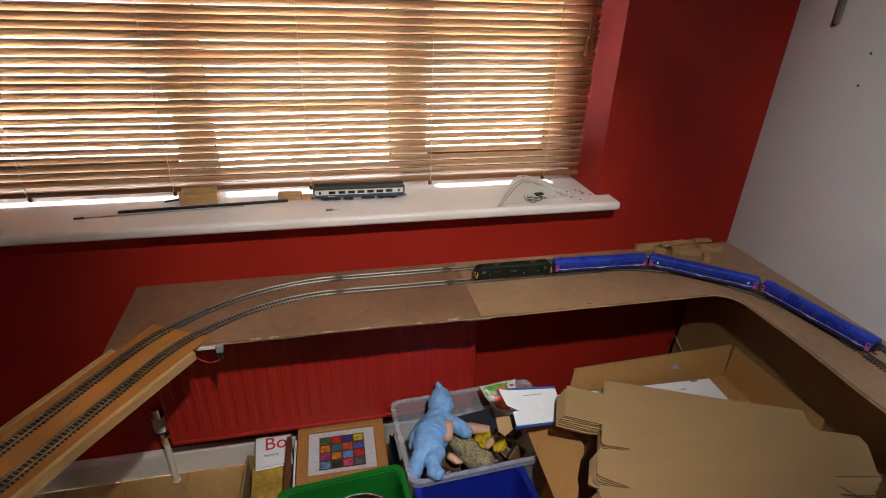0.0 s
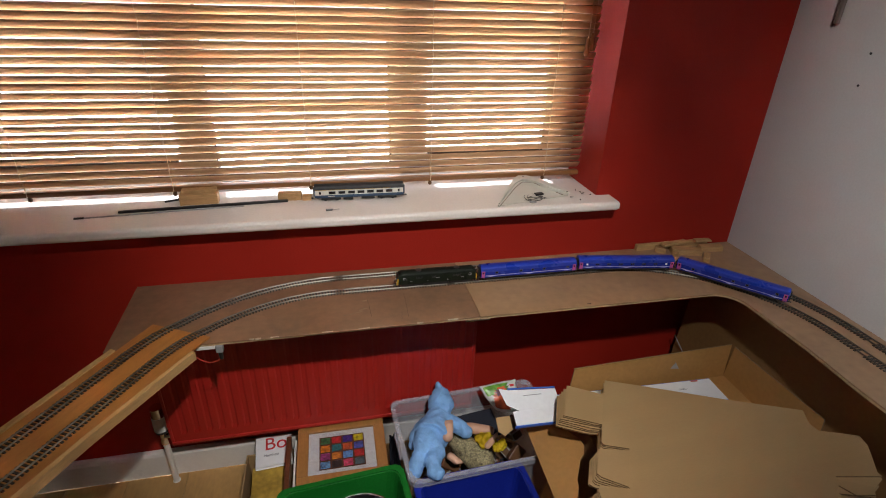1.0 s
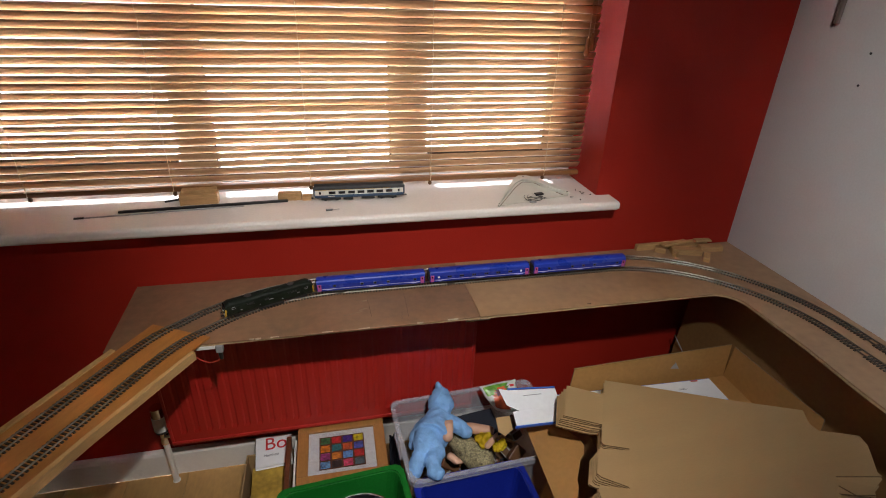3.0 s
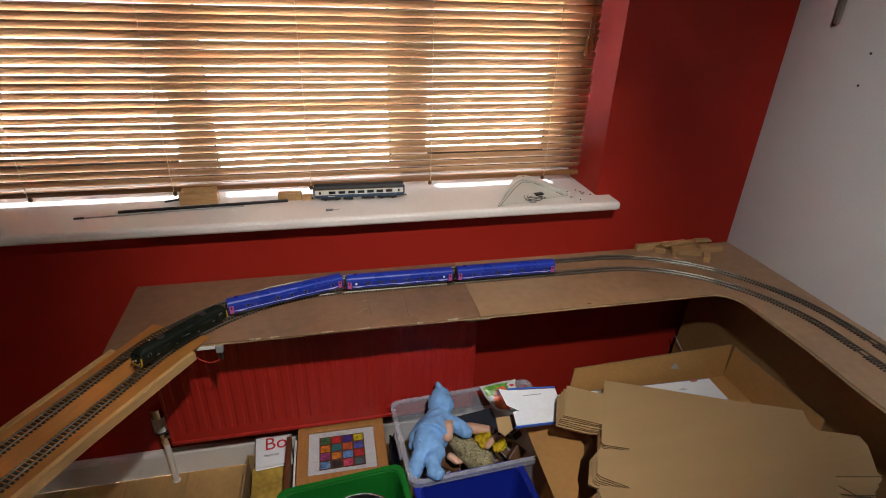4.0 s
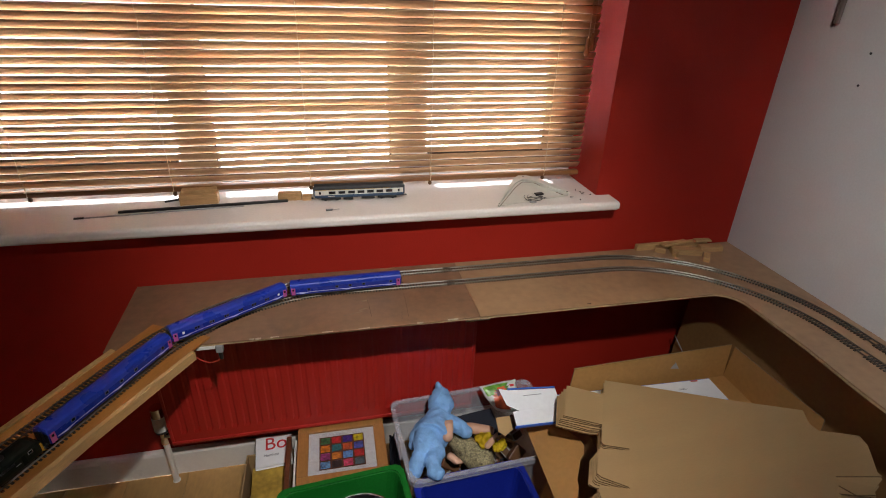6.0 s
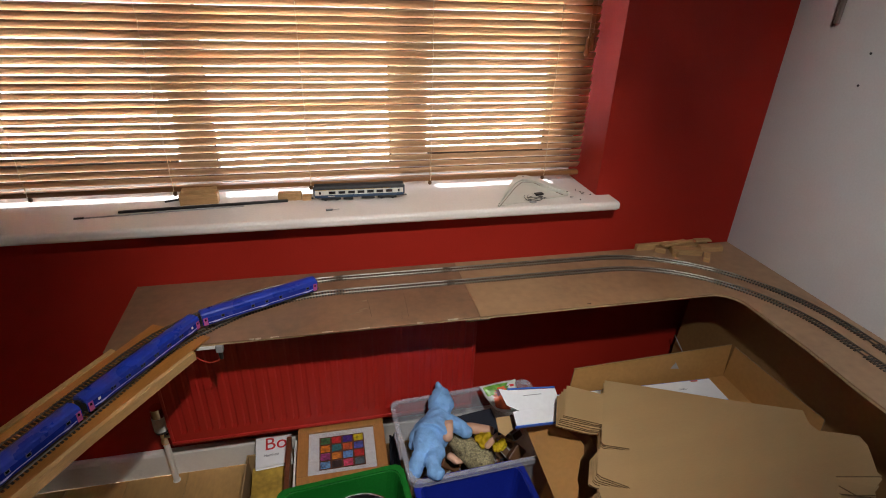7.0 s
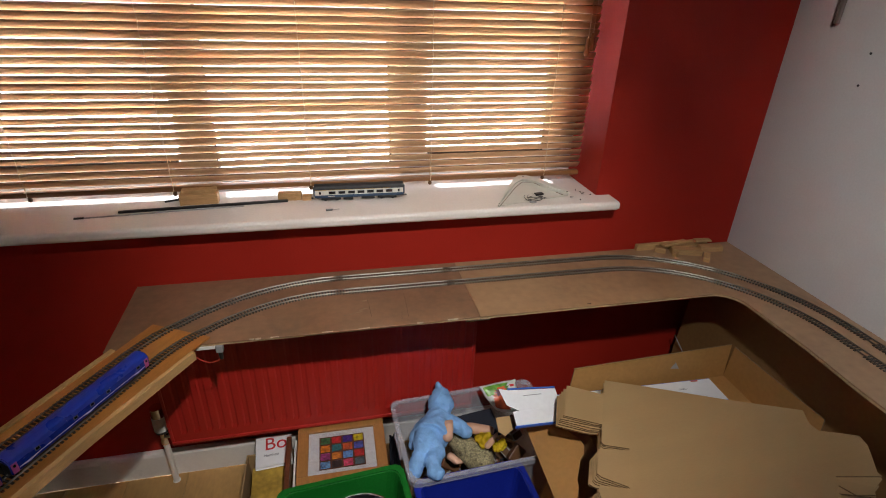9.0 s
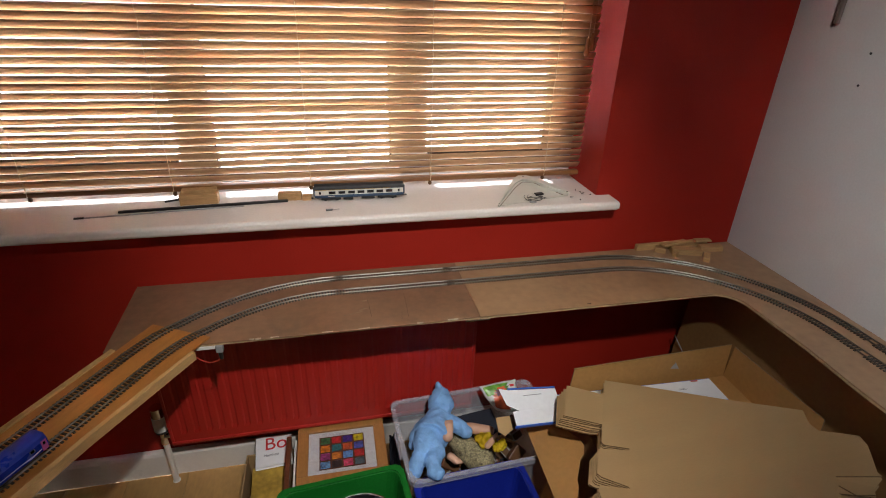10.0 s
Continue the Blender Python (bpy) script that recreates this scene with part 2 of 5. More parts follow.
def extrude_x(bm, profile, x0, x1, slot=0):
    """A closed (y, z) profile drawn out along x."""
    a = [bm.verts.new((x0, y, z)) for y, z in profile]
    b = [bm.verts.new((x1, y, z)) for y, z in profile]
    bm.faces.new(a[::-1]).material_index = slot
    bm.faces.new(b).material_index = slot
    for i in range(len(a)):
        j = (i + 1) % len(a)
        bm.faces.new((a[i], a[j], b[j], b[i])).material_index = slot
    return bm


def B():
    return bmesh.new()


# ---- setting ----
ROOM_L, ROOM_B, CEILING = -3.876, -4.35, 2.4
WIN_L, WIN_R, WIN_TOP = -2.80, -0.558, 2.05
SILL_TOP, BOARD = 0.954, 0.7454

bm = B()
block(bm, (ROOM_L, 0, 0), (0.0, 0.31, SILL_TOP - 0.028))
block(bm, (ROOM_L, 0, WIN_TOP), (0.0, 0.31, CEILING))
block(bm, (ROOM_L, 0, SILL_TOP - 0.028), (WIN_L, 0.31, WIN_TOP))
block(bm, (WIN_R, 0, SILL_TOP - 0.028), (0.0, 0.31, WIN_TOP))
tagged(part("wall_north", bm, RED), "red painted plaster wall with a deep window opening", "wall", kind="structure")
wall_e = tagged(part("wall_east", block(B(), (0, ROOM_B, 0), (0.12, 0.31, CEILING)), WHITE_WALL), "plain off-white painted wall with two small holes", "wall", kind="structure")
for y, z in ((-0.273, 1.42), (-0.271, 1.339)):
    part("screw_hole", tube(B(), (-0.0015, y, z), (0.004, y, z), 0.0033, seg=10), BLACK, wall_e, "small dark screw hole")
# unseen walls, set back and coloured red to weaken the room's bounced light
tagged(part("wall_west", block(B(), (ROOM_L - 0.12, ROOM_B, 0), (ROOM_L, 0.31, CEILING)), RED), "plain unseen wall closing the room, red to cut bounced light", "wall", kind="structure")
tagged(part("wall_south", block(B(), (ROOM_L, ROOM_B - 0.12, 0), (0, ROOM_B, CEILING)), RED), "plain unseen wall closing the room, red to cut bounced light", "wall", kind="structure")
tagged(part("ceiling", block(B(), (ROOM_L, ROOM_B, CEILING), (0, 0.31, CEILING + 0.1)), CEIL), "plain white ceiling", "ceiling", kind="structure")
floor = tagged(part("floor", block(B(), (ROOM_L, ROOM_B, -0.1), (0, 0, -0.006)), CARD_EDGE), "light oak laminate floor boards", "floor", kind="structure")
prof = [(0, 0), (-0.02, 0), (-0.02, 0.09), (-0.016, 0.100), (-0.010, 0.1045), (0, 0.1045)]
tagged(part("baseboard", extrude_x(B(), [(y - 0.0005, z) for y, z in prof], ROOM_L, -0.001), GLOSS_WHITE), "white painted skirting board", "baseboard", kind="structure")

# window sill with a rounded nose and an ear past the opening
bm = B()
NY, EAR = -0.070, -0.503
plate(bm, [(WIN_L - 0.05, NY), (EAR - 0.012, NY), (EAR - 0.003, NY + 0.004), (EAR, NY + 0.013), (EAR, -0.0005), (WIN_R - 0.001, -0.0005), (WIN_R - 0.001, 0.225), (WIN_L + 0.001, 0.225), (WIN_L + 0.001, -0.0005), (WIN_L - 0.05, -0.0005)], SILL_TOP - 0.030, SILL_TOP)
es = [e for e in bm.edges if abs(e.verts[0].co.z - e.verts[1].co.z) < 1e-6 and all(v.co.y < -0.0008 or (v.co.x > EAR - 0.0001) for v in e.verts)]
bmesh.ops.bevel(bm, geom=es, offset=0.012, segments=5, affect="EDGES", profile=0.5, clamp_overlap=True)
sill = tagged(part("window_sill", bm, SILL), "wide white glossy window sill with rounded front", "window sill", kind="structure")

window = thing("window_1", "white plastic window with three panes behind the blind", "window", kind="structure")
FY0, FY1 = 0.215, 0.275
FR = SILL_TOP + 0.055
for nm, lo, hi in (("window_frame", (WIN_L, FY0, SILL_TOP - 0.02), (WIN_R, FY1, FR)), ("window_frame", (WIN_L, FY0, WIN_TOP - 0.06), (WIN_R, FY1, WIN_TOP)),
                   ("window_frame", (WIN_L, FY0, FR), (WIN_L + 0.06, FY1, WIN_TOP - 0.06)), ("window_frame", (WIN_R - 0.045, FY0, FR), (WIN_R, FY1, WIN_TOP - 0.06)),
                   ("mullion", (-1.838, FY0, FR), (-1.735, FY1, WIN_TOP - 0.06)), ("mullion", (-1.196, FY0, FR), (-1.080, FY1, WIN_TOP - 0.06)),
                   ("sash_frame", (-1.079, FY0 + 0.006, FR + 0.0005), (WIN_R - 0.046, FY1, FR + 0.035)), ("sash_frame", (-0.665, FY0 + 0.006, FR + 0.036), (WIN_R - 0.046, FY1, WIN_TOP - 0.061)),
                   ("sash_frame", (WIN_L + 0.061, FY0 + 0.006, FR + 0.0005), (-1.839, FY1, FR + 0.035)), ("transom", (WIN_L + 0.061, FY0 + 0.004, 1.56), (-1.839, FY1, 1.65))):
    part(nm, block(B(), lo, hi, 0.004), PVC, window)
for x0, x1, z0 in ((-1.203, -1.1965, FR), (-0.6735, -0.666, FR + 0.036), (-1.734, -1.730, FR)):
    part("gasket", block(B(), (x0, FY0 + 0.006, z0), (x1, FY0 + 0.03, WIN_TOP - 0.061)), BLACK, window, "black rubber glazing gasket")
for x0, x1, z0 in ((-1.073, -0.677, FR + 0.036), (WIN_L + 0.07, -1.845, FR + 0.036), (-1.729, -1.204, FR + 0.0005)):
    part("gasket", block(B(), (x0, FY0 + 0.006, z0), (x1, FY0 + 0.03, z0 + 0.004)), BLACK, window, "black rubber glazing gasket")
for x0, x1 in ((WIN_L + 0.06, -1.838), (-1.735, -1.196), (-1.080, -0.666)):
    p = part("pane", block(B(), (x0, 0.240, FR), (x1, 0.245, WIN_TOP - 0.06)), GLASS, window)
    p.visible_shadow = False
# sheet that glows in place of the daylight outside
tagged(part("backdrop", block(B(), (-9, 4.0, -1.5), (6, 4.05, 5)), OUTSIDE), "glowing sheet that stands in for hazy daylight beyond the window", "backdrop", kind="structure")
# ground out of view, kept dark so little light bounces up to the ceiling
tagged(part("ground", block(B(), (-60, 0.3, -1.6), (60, 90, -1.5)), mat("dim_unseen_ground", (0.12, 0.115, 0.105), 0.8, vary=0.2, scale=1.5)), "unseen ground outside the window, dark grey to cut bounced light", "ground", kind="structure")

# ---- venetian blind ----
blind = thing("venetian_blind", "honey-stained wooden venetian blind, half closed, in front of the window", "blind", pose(0, 0.140, 0))
BL, BR = -2.75, -0.5645
def slat_mesh(wobble):
    bm = B()
    n, cols = 5, 24
    th = radians(56.6)
    rows = []
    for i in range(cols + 1):
        x = BL + (BR - BL) * i / cols
        sag = wobble * math.sin(i * 0.9 + wobble * 900) + 0.0006 * math.sin(i * 0.37 + wobble * 4000)
        ring = []
        for off in (0.0015, -0.0015):
            ks = range(n) if off > 0 else range(n - 1, -1, -1)
            for k in ks:
                u = (k / (n - 1) - 0.5) * 0.025
                c = 0.0016 * (1 - (2 * u / 0.025) ** 2) + off
                # inner edge high, outer edge low, crowned to the room
                ring.append(bm.verts.new((x, u * math.cos(th) - c * math.sin(th), -u * math.sin(th) - c * math.cos(th) + sag)))
        rows.append(ring)
    m = len(rows[0])
    for a, b in zip(rows, rows[1:]):
        for k in range(m):
            f = bm.faces.new((a[k], a[(k + 1) % m], b[(k + 1) % m], b[k]))
            # both long edges get the darkened colour, as painted shade
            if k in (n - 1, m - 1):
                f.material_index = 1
    bm.faces.new(rows[0])
    bm.faces.new(rows[-1][::-1])
    me = bpy.data.meshes.new("slat")
    bmesh.ops.recalc_face_normals(bm, faces=bm.faces)
    for f in bm.faces:
        f.smooth = f.material_index == 0
    bm.to_mesh(me)
    bm.free()
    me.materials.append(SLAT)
    me.materials.append(SLAT_EDGE_SHADE)
    return me
SLATS = [slat_mesh(w) for w in (0.0001, 0.0002, 0.00035, 0.00025)]
PITCH = 0.02178
for i in range(47):
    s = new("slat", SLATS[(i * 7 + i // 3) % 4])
    s.parent = blind
    s.location = (random.uniform(-0.002, 0.002), random.uniform(-0.0003, 0.0003), 1.016 + PITCH * i + random.uniform(-0.0002, 0.0002))
    s.rotation_euler = (radians(random.uniform(-0.6, 0.6)), radians(random.uniform(-0.05, 0.05)), 0)
part("bottom_rail", block(B(), (BL, -0.012, 0.981), (BR, 0.012, 0.996), 0.003), RAILWOOD, blind, "dark stained bottom rail")
part("head_rail", block(B(), (BL, -0.02, 2.03), (BR, 0.02, 2.048), 0.003), RAILWOOD, blind)
for x in (-2.227, -1.849, -1.4573, -1.0811, -0.6912):
    for dy in (-0.0125, 0.0125):
        bm = B()
        sweep(bm, [(x + 0.0012 * math.sin(k * 1.7), dy, 0.984 + k * 0.02) for k in range(53)], 0.0016, 5)
        part("ladder_cord", bm, CORD, blind)
    part("cord_knob", ball(tube(B(), (x, -0.002, 0.972), (x, -0.002, 0.988), 0.006, 0.004), (x, -0.002, 0.972), 0.0065, seg=12), KNOB, blind, "dark wooden cord knob")
for dx, z in ((0.0, 1.385), (0.014, 1.40)):
    sweep_pts = [(-0.604 + dx + 0.0015 * math.sin(k * 0.6), -0.022, z + 0.03 + k * 0.03) for k in range(21)]
    part("pull_cord", sweep(B(), sweep_pts, 0.0011, 6), CORD, blind)
    part("tassel", ball(tube(B(), (-0.604 + dx, -0.022, z - 0.012), (-0.604 + dx, -0.022, z + 0.032), 0.0085, 0.005), (-0.604 + dx, -0.022, z - 0.012), 0.0085, seg=12), TASSEL, blind, "honey wooden cord tassel")

# ---- radiator under the board ----
radiator = thing("radiator", "red painted ribbed panel radiator under the window", "radiator", pose(-1.945, -0.10, 0.215))
bm = B()
RW, RH = 0.98, 0.435
prof = []
n = 25
for i in range(n):
    x0 = 0.015 + i * (RW - 0.03) / n
    w = (RW - 0.03) / n
    prof += [(x0, 0.0), (x0 + w * 0.42, 0.0), (x0 + w * 0.56, 0.0032), (x0 + w * 0.84, 0.0032)]
prof = [(0, 0)] + prof + [(RW, 0)]
zs = [(0.0, 0), (0.040, 0), (0.052, 1), (RH - 0.052, 1), (RH - 0.040, 0), (RH, 0)]
rows = [[bm.verts.new((x, y * k, z)) for x, y in prof] for z, k in zs]
for a, b in zip(rows, rows[1:]):
    for i in range(len(a) - 1):
        bm.faces.new((a[i], a[i + 1], b[i + 1], b[i]))
part("front_panel", bm, RAD_RED, radiator)
part("body", block(B(), (0.002, 0.0085, 0.002), (RW - 0.002, 0.06, RH - 0.002), 0.004), RAD_RED, radiator)
for z0, z1 in ((-0.001, 0.013), (RH - 0.013, RH + 0.001)):
    part("rim", block(B(), (-0.003, -0.004, z0), (RW + 0.003, 0.012, z1), 0.004), RAD_RED, radiator)
for x in (-0.003, RW - 0.007):
    part("side_rim", block(B(), (x, -0.003, 0.014), (x + 0.010, 0.012, RH - 0.014), 0.003), RAD_RED, radiator)
for x in (0.15, RW - 0.15):
    part("bracket", block(B(), (x, 0.061, 0.1), (x + 0.03, 0.0995, 0.3)), RAD_RED, radiator)

valve = thing("radiator_valve", "white and chrome thermostatic valve on a white pipe", "valve", pose(-1.986, -0.048, 0))
part("pipe", tube(tube(B(), (0, 0, 0.0), (0, 0, 0.178), 0.0095), (0, 0, 0), (0, 0, 0.002), 0.0125), GLOSS_WHITE, valve)
part("nut", tube(B(), (0, 0, 0.178), (0, 0, 0.2), 0.0125, seg=6), CHROME, valve)
bm = tube(B(), (0, 0, 0.2), (0, 0, 0.232), 0.0115, seg=16)
tube(bm, (0.008, -0.006, 0.214), (0.036, -0.012, 0.224), 0.009, seg=8)
part("valve_body", bm, CHROME, valve)
part("collar", tube(B(), (0, 0, 0.232), (0, 0, 0.243), 0.020, seg=20), BLACK, valve)
bm = tube(B(), (0, 0, 0.243), (0, 0, 0.298), 0.0225, 0.0215, seg=20)
part("thermostat_head", bm, GLOSS_WHITE, valve, smooth=False)
bm = tube(B(), (0, 0, 0.298), (0, 0, 0.333), 0.0205, 0.0195, seg=20)
part("cap", bm, CHROME, valve, "chrome valve cap")

# ---- train board ----
def board(name, outline, material, label):
    t = thing(name, label, "board")
    part("top", plate(B(), outline, BOARD - 0.0035, BOARD), material, t)
    return t

left_board = board("train_board", [(-1.962, -0.002), (-1.951, -0.310), (-1.70, -0.3145), (-1.35, -0.319), (-1.0227, -0.314), (-1.0222, -0.002)], PLY, "brown hardboard train table top with a worn edge")
part("edge_strip", block(B(), (-1.940, -0.3135, BOARD - 0.0092), (-1.024, -0.300, BOARD - 0.0037), 0.001), EDGE, left_board, "rough pale board edge")
arc = [(-0.305 + 0.07 * math.sin(a), -0.387 + 0.07 * math.cos(a)) for a in np.linspace(0, math.pi / 2, 10)]
inner = [(-1.0218, -0.3155)] + arc + [(-0.233, -0.60), (-0.243, -0.74), (-0.252, -1.5), (-0.001, -1.5), (-0.001, -0.002), (-1.0215, -0.002)]
right_board = board("train_board", inner, PLY_LIGHT, "L-shaped hardboard train table top with a rounded inner corner")
rim = [(-1.0215, -0.314)] + [(x, y + 0.0015) for x, y in arc] + [(-0.2335, -0.60), (-0.2435, -0.74), (-0.2525, -1.5)]
bm = B()
outer = [(x, y) for x, y in rim]
back = []
for i, (x, y) in enumerate(outer):
    a, b = outer[max(i - 1, 0)], outer[min(i + 1, len(outer) - 1)]
    dx, dy = b[0] - a[0], b[1] - a[1]
    l = math.hypot(dx, dy)
    back.append((x - dy / l * 0.014, y + dx / l * 0.014))
plate(bm, outer + back[::-1], BOARD - 0.0092, BOARD - 0.0037)
part("edge_strip", bm, EDGE, right_board, "rough pale board edge")
def hairline(parent, x, y, dx, dy, n, seed, material, w, label):
    """A wandering crack or scratch in the board's face."""
    r = random.Random(seed)
    pts = [(x + dx * i / n + r.uniform(-0.0010, 0.0010), y + dy * i / n + r.uniform(-0.0006, 0.0006)) for i in range(n + 1)]
    bm = B()
    for i in range(n):
        a, b = Vector(pts[i]), Vector(pts[i + 1])
        q = Vector((-(b - a).y, (b - a).x)).normalized() * w * r.uniform(0.6, 1.2)
        v = [bm.verts.new((*p, BOARD + 0.0002)) for p in (a - q, b - q, b + q, a + q)]
        bm.faces.new(v)
    return part("crack" if material is CRACK else "smear", bm, material, parent, label)
CRACK = mat("dark_crack", (0.07, 0.04, 0.025), 0.8, vary=0.3, scale=60)
CHIP = mat("pale_chipped_wood", (0.55, 0.45, 0.34), 0.7, vary=0.3, scale=80)
SMEAR = mat("dried_glue", (0.31, 0.21, 0.135), 0.5, vary=0.3, scale=60)
hairline(left_board, -1.318, -0.180, 0.004, -0.085, 16, 3, CRACK, 0.0004, "fine dark crack")
hairline(left_board, -1.212, -0.165, -0.004, -0.120, 18, 4, CRACK, 0.0004, "fine dark crack")
hairline(left_board, -1.235, -0.290, 0.004, 0.030, 6, 5, CRACK, 0.0004, "fine dark crack")
hairline(left_board, -1.345, -0.232, 0.022, 0.010, 6, 6, SMEAR, 0.0035, "pale dried glue smear")
hairline(left_board, -1.335, -0.185, 0.020, 0.002, 5, 7, SMEAR, 0.003, "pale dried glue smear")
hairline(left_board, -1.385, -0.250, 0.050, 0.014, 9, 8, SMEAR, 0.0016, "pale dried glue smear")
hairline(right_board, -0.705, -0.306, 0.014, 0.001, 4, 9, CRACK, 0.0022, "dark knot mark")
hairline(right_board, -0.80, -0.068, 0.025, 0.003, 5, 10, SMEAR, 0.0025, "pale dried glue smear")
rnd = random.Random(31)
for x in (-1.615, -1.60, -1.56, -1.43, -1.345, -1.33, -1.19, -1.10):
    w = rnd.uniform(0.006, 0.018)
    y = -0.3160 + 0.0025 * abs(x + 1.35) / 0.3 - 0.0032
    part("edge_chip", block(B(), (x - w, y + 0.0012, BOARD - 0.0030), (x + w, y + 0.0052, BOARD + 0.0004), 0.0006, segments=1), CHIP, left_board, "pale chipped edge")
# bearers that carry the boards along the walls
for nm, lo, hi in (("wall_bearer", (-1.93, -0.024, BOARD - 0.048), (-0.03, -0.002, BOARD - 0.0037)), ("wall_bearer", (-0.024, -1.5, BOARD - 0.048), (-0.002, -0.026, BOARD - 0.0037))):
    tagged(part(nm, block(B(), lo, hi, 0.001), PINE), "pine batten fixed to the wall under the train board", "batten")
bracket = thing("joining_plate", "small bright metal plate joining the two boards", "bracket")
part("plate", block(B(), (-1.065, -0.3165, BOARD - 0.0135), (-0.995, -0.302, BOARD - 0.0094), 0.001), CHROME, bracket)

# ---- lift-out bridge plank: local x along the bridge, away from the board ----
BRIDGE = Matrix(((-0.4695, 0.8829, 0, -1.793), (-0.8829, -0.4695, 0, -0.2515), (0, 0, 1, BOARD), (0, 0, 0, 1)))
bridge = thing("bridge_plank", "varnished plywood plank carrying the tracks away from the board", "plank", BRIDGE)
part("deck", plate(B(), [(0, -0.083), (1.75, -0.091), (1.75, 0.052), (0.34, 0.0665), (0.05, 0.083), (0.0, 0.0865)], 0.0, 0.004), ORANGE_PLY, bridge)
part("side_batten", plate(B(), [(0.117, -0.0838), (1.75, -0.0915), (1.75, -0.104), (0.117, -0.0955)], -0.030, 0.0085), PINE, bridge, "pine side batten")
part("side_batten", plate(B(), [(0.060, 0.0822), (0.34, 0.0668), (1.75, 0.0523), (1.75, 0.066), (0.34, 0.0775), (0.060, 0.092)], -0.019, 0.0036), PINE, bridge, "pine side batten")
part("support_leg", block(B(), (1.68, -0.06, -BOARD), (1.74, 0.06, -0.0005), 0.002), PINE, bridge)

# ---- tracks ----
class Line:
    """A track centre line of straights and left-hand arcs, run from the room along the walls to the bridge."""
    def __init__(self, x, yc, r1, xc1, y, xc2, r2, turn, out):
        self.seg, self.s = [], [0.0]
        p, h = Vector((x, yc - 1.03)), radians(90)
        for kind, a, b in (("l", 1.03, 0), ("a", r1, 90), ("l", xc1 - xc2, 0), ("a", r2, turn), ("l", out, 0)):
            self.seg.append((kind, a, b, p.copy(), h))
            if kind == "l":
                n = a
                p = p + Vector((math.cos(h), math.sin(h))) * a
            else:
                n = a * radians(b)
                c = p + Vector((-math.sin(h), math.cos(h))) * a
                h += radians(b)
                p = c + Vector((math.sin(h), -math.cos(h))) * a
            self.s.append(self.s[-1] + n)

    def at(self, s):
        """Place and heading at the length s."""
        i = 0
        while i < len(self.seg) - 1 and s > self.s[i + 1]:
            i += 1
        kind, a, b, p, h = self.seg[i]
        d = s - self.s[i]
        if kind == "l":
            return p + Vector((math.cos(h), math.sin(h))) * d, h
        c = p + Vector((-math.sin(h), math.cos(h))) * a
        g = h + d / a
        return c + Vector((math.sin(g), -math.cos(g))) * a, g

    def height(self, s):
        """The sleeper's base: the bridge deck lies 4 mm over the board."""
        k = min(1, max(0, (s - self.rise + 0.03) / 0.06))
        return BOARD + 0.0042 * k * k * (3 - 2 * k)

front = Line(-0.112, -0.573, 0.446, -0.558, -0.127, -1.395, 0.492, 62, 1.52)
rear = Line(-0.042, -0.558, 0.510, -0.552, -0.048, -1.395, 0.569, 62, 1.50)
RAIL_TOP = 0.0062
def rise_of(line):
    q = [line.s[3] + k * 0.005 for k in range(160)]
    inv = BRIDGE.inverted()
    return next(s for s in q if (inv @ Vector((*line.at(s)[0], BOARD))).x > 0)
front.rise, rear.rise = rise_of(front), rise_of(rear)
front.bare, rear.bare = 0.963, 0.983    # joints without sleepers

me = bpy.data.meshes.new("sleeper")
bm = block(B(), (-0.0020, -0.0145, 0.0), (0.0020, 0.0145, 0.0026))
bm.to_mesh(me)
bm.free()
me.materials.append(SLEEPER)
def track_section(line, s0, s1):
    p, h = line.at(s0)
    t = thing("track_section", "model railway track of dull steel rails on black sleepers", "railway track", pose(p.x, p.y, line.height(s0), 0, 0, math.degrees(h)), "model railway tracks")
    inv = t.matrix_basis.inverted()
    n = max(2, int((s1 - s0) / 0.015))
    for side in (-1, 1):
        bm = B()
        rings = []
        for i in range(n + 1):
            s = s0 + 0.0008 + (s1 - s0 - 0.0016) * i / n
            q, g = line.at(s)
            nx = Vector((-math.sin(g), math.cos(g)))
            ring = []
            for off, z in ((-0.0012, 0.0027), (0.0012, 0.0027), (0.0012, 0.0033), (0.0004, 0.0037), (0.0004, 0.005), (0.0008, 0.0053), (0.0008, 0.0058), (0.0004, RAIL_TOP - 0.0001), (0, RAIL_TOP), (-0.0004, RAIL_TOP - 0.0001), (-0.0008, 0.0058), (-0.0008, 0.0053), (-0.0004, 0.005), (-0.0004, 0.0037), (-0.0012, 0.0033)):
                w = q + nx * (side * 0.0086 + off)
                ring.append(bm.verts.new(inv @ Vector((w.x, w.y, line.height(s) + z))))
            rings.append(ring)
        for a, b in zip(rings, rings[1:]):
            for k in range(15):
                bm.faces.new((a[k], a[(k + 1) % 15], b[(k + 1) % 15], b[k]))
        bm.faces.new(rings[0])
        bm.faces.new(rings[-1][::-1])
        part("rail", bm, STEEL, t, smooth=True)
    k = int((s1 - s0) / 0.0085)
    step = (s1 - s0) / k
    for i in range(k):
        s = s0 + step * (i + 0.5)
        if abs(s - line.bare) < 0.012:
            continue
        q, g = line.at(s)
        o = new("sleeper", me)
        o.parent = t
        o.matrix_local = inv @ pose(q.x, q.y, line.height(s) + 0.0002, 0, 0, math.degrees(g) + random.uniform(-0.8, 0.8))
    for side in (-1, 1):
        q, g = line.at(s0)
        w = q + Vector((-math.sin(g), math.cos(g))) * side * 0.0086
        part("fishplate", block(B(), (-0.006, -0.0016, 0.0024), (0.006, 0.0016, 0.0045), m=inv @ pose(w.x, w.y, line.height(s0), 0, 0, math.degrees(g))), STEEL, t)
    return t

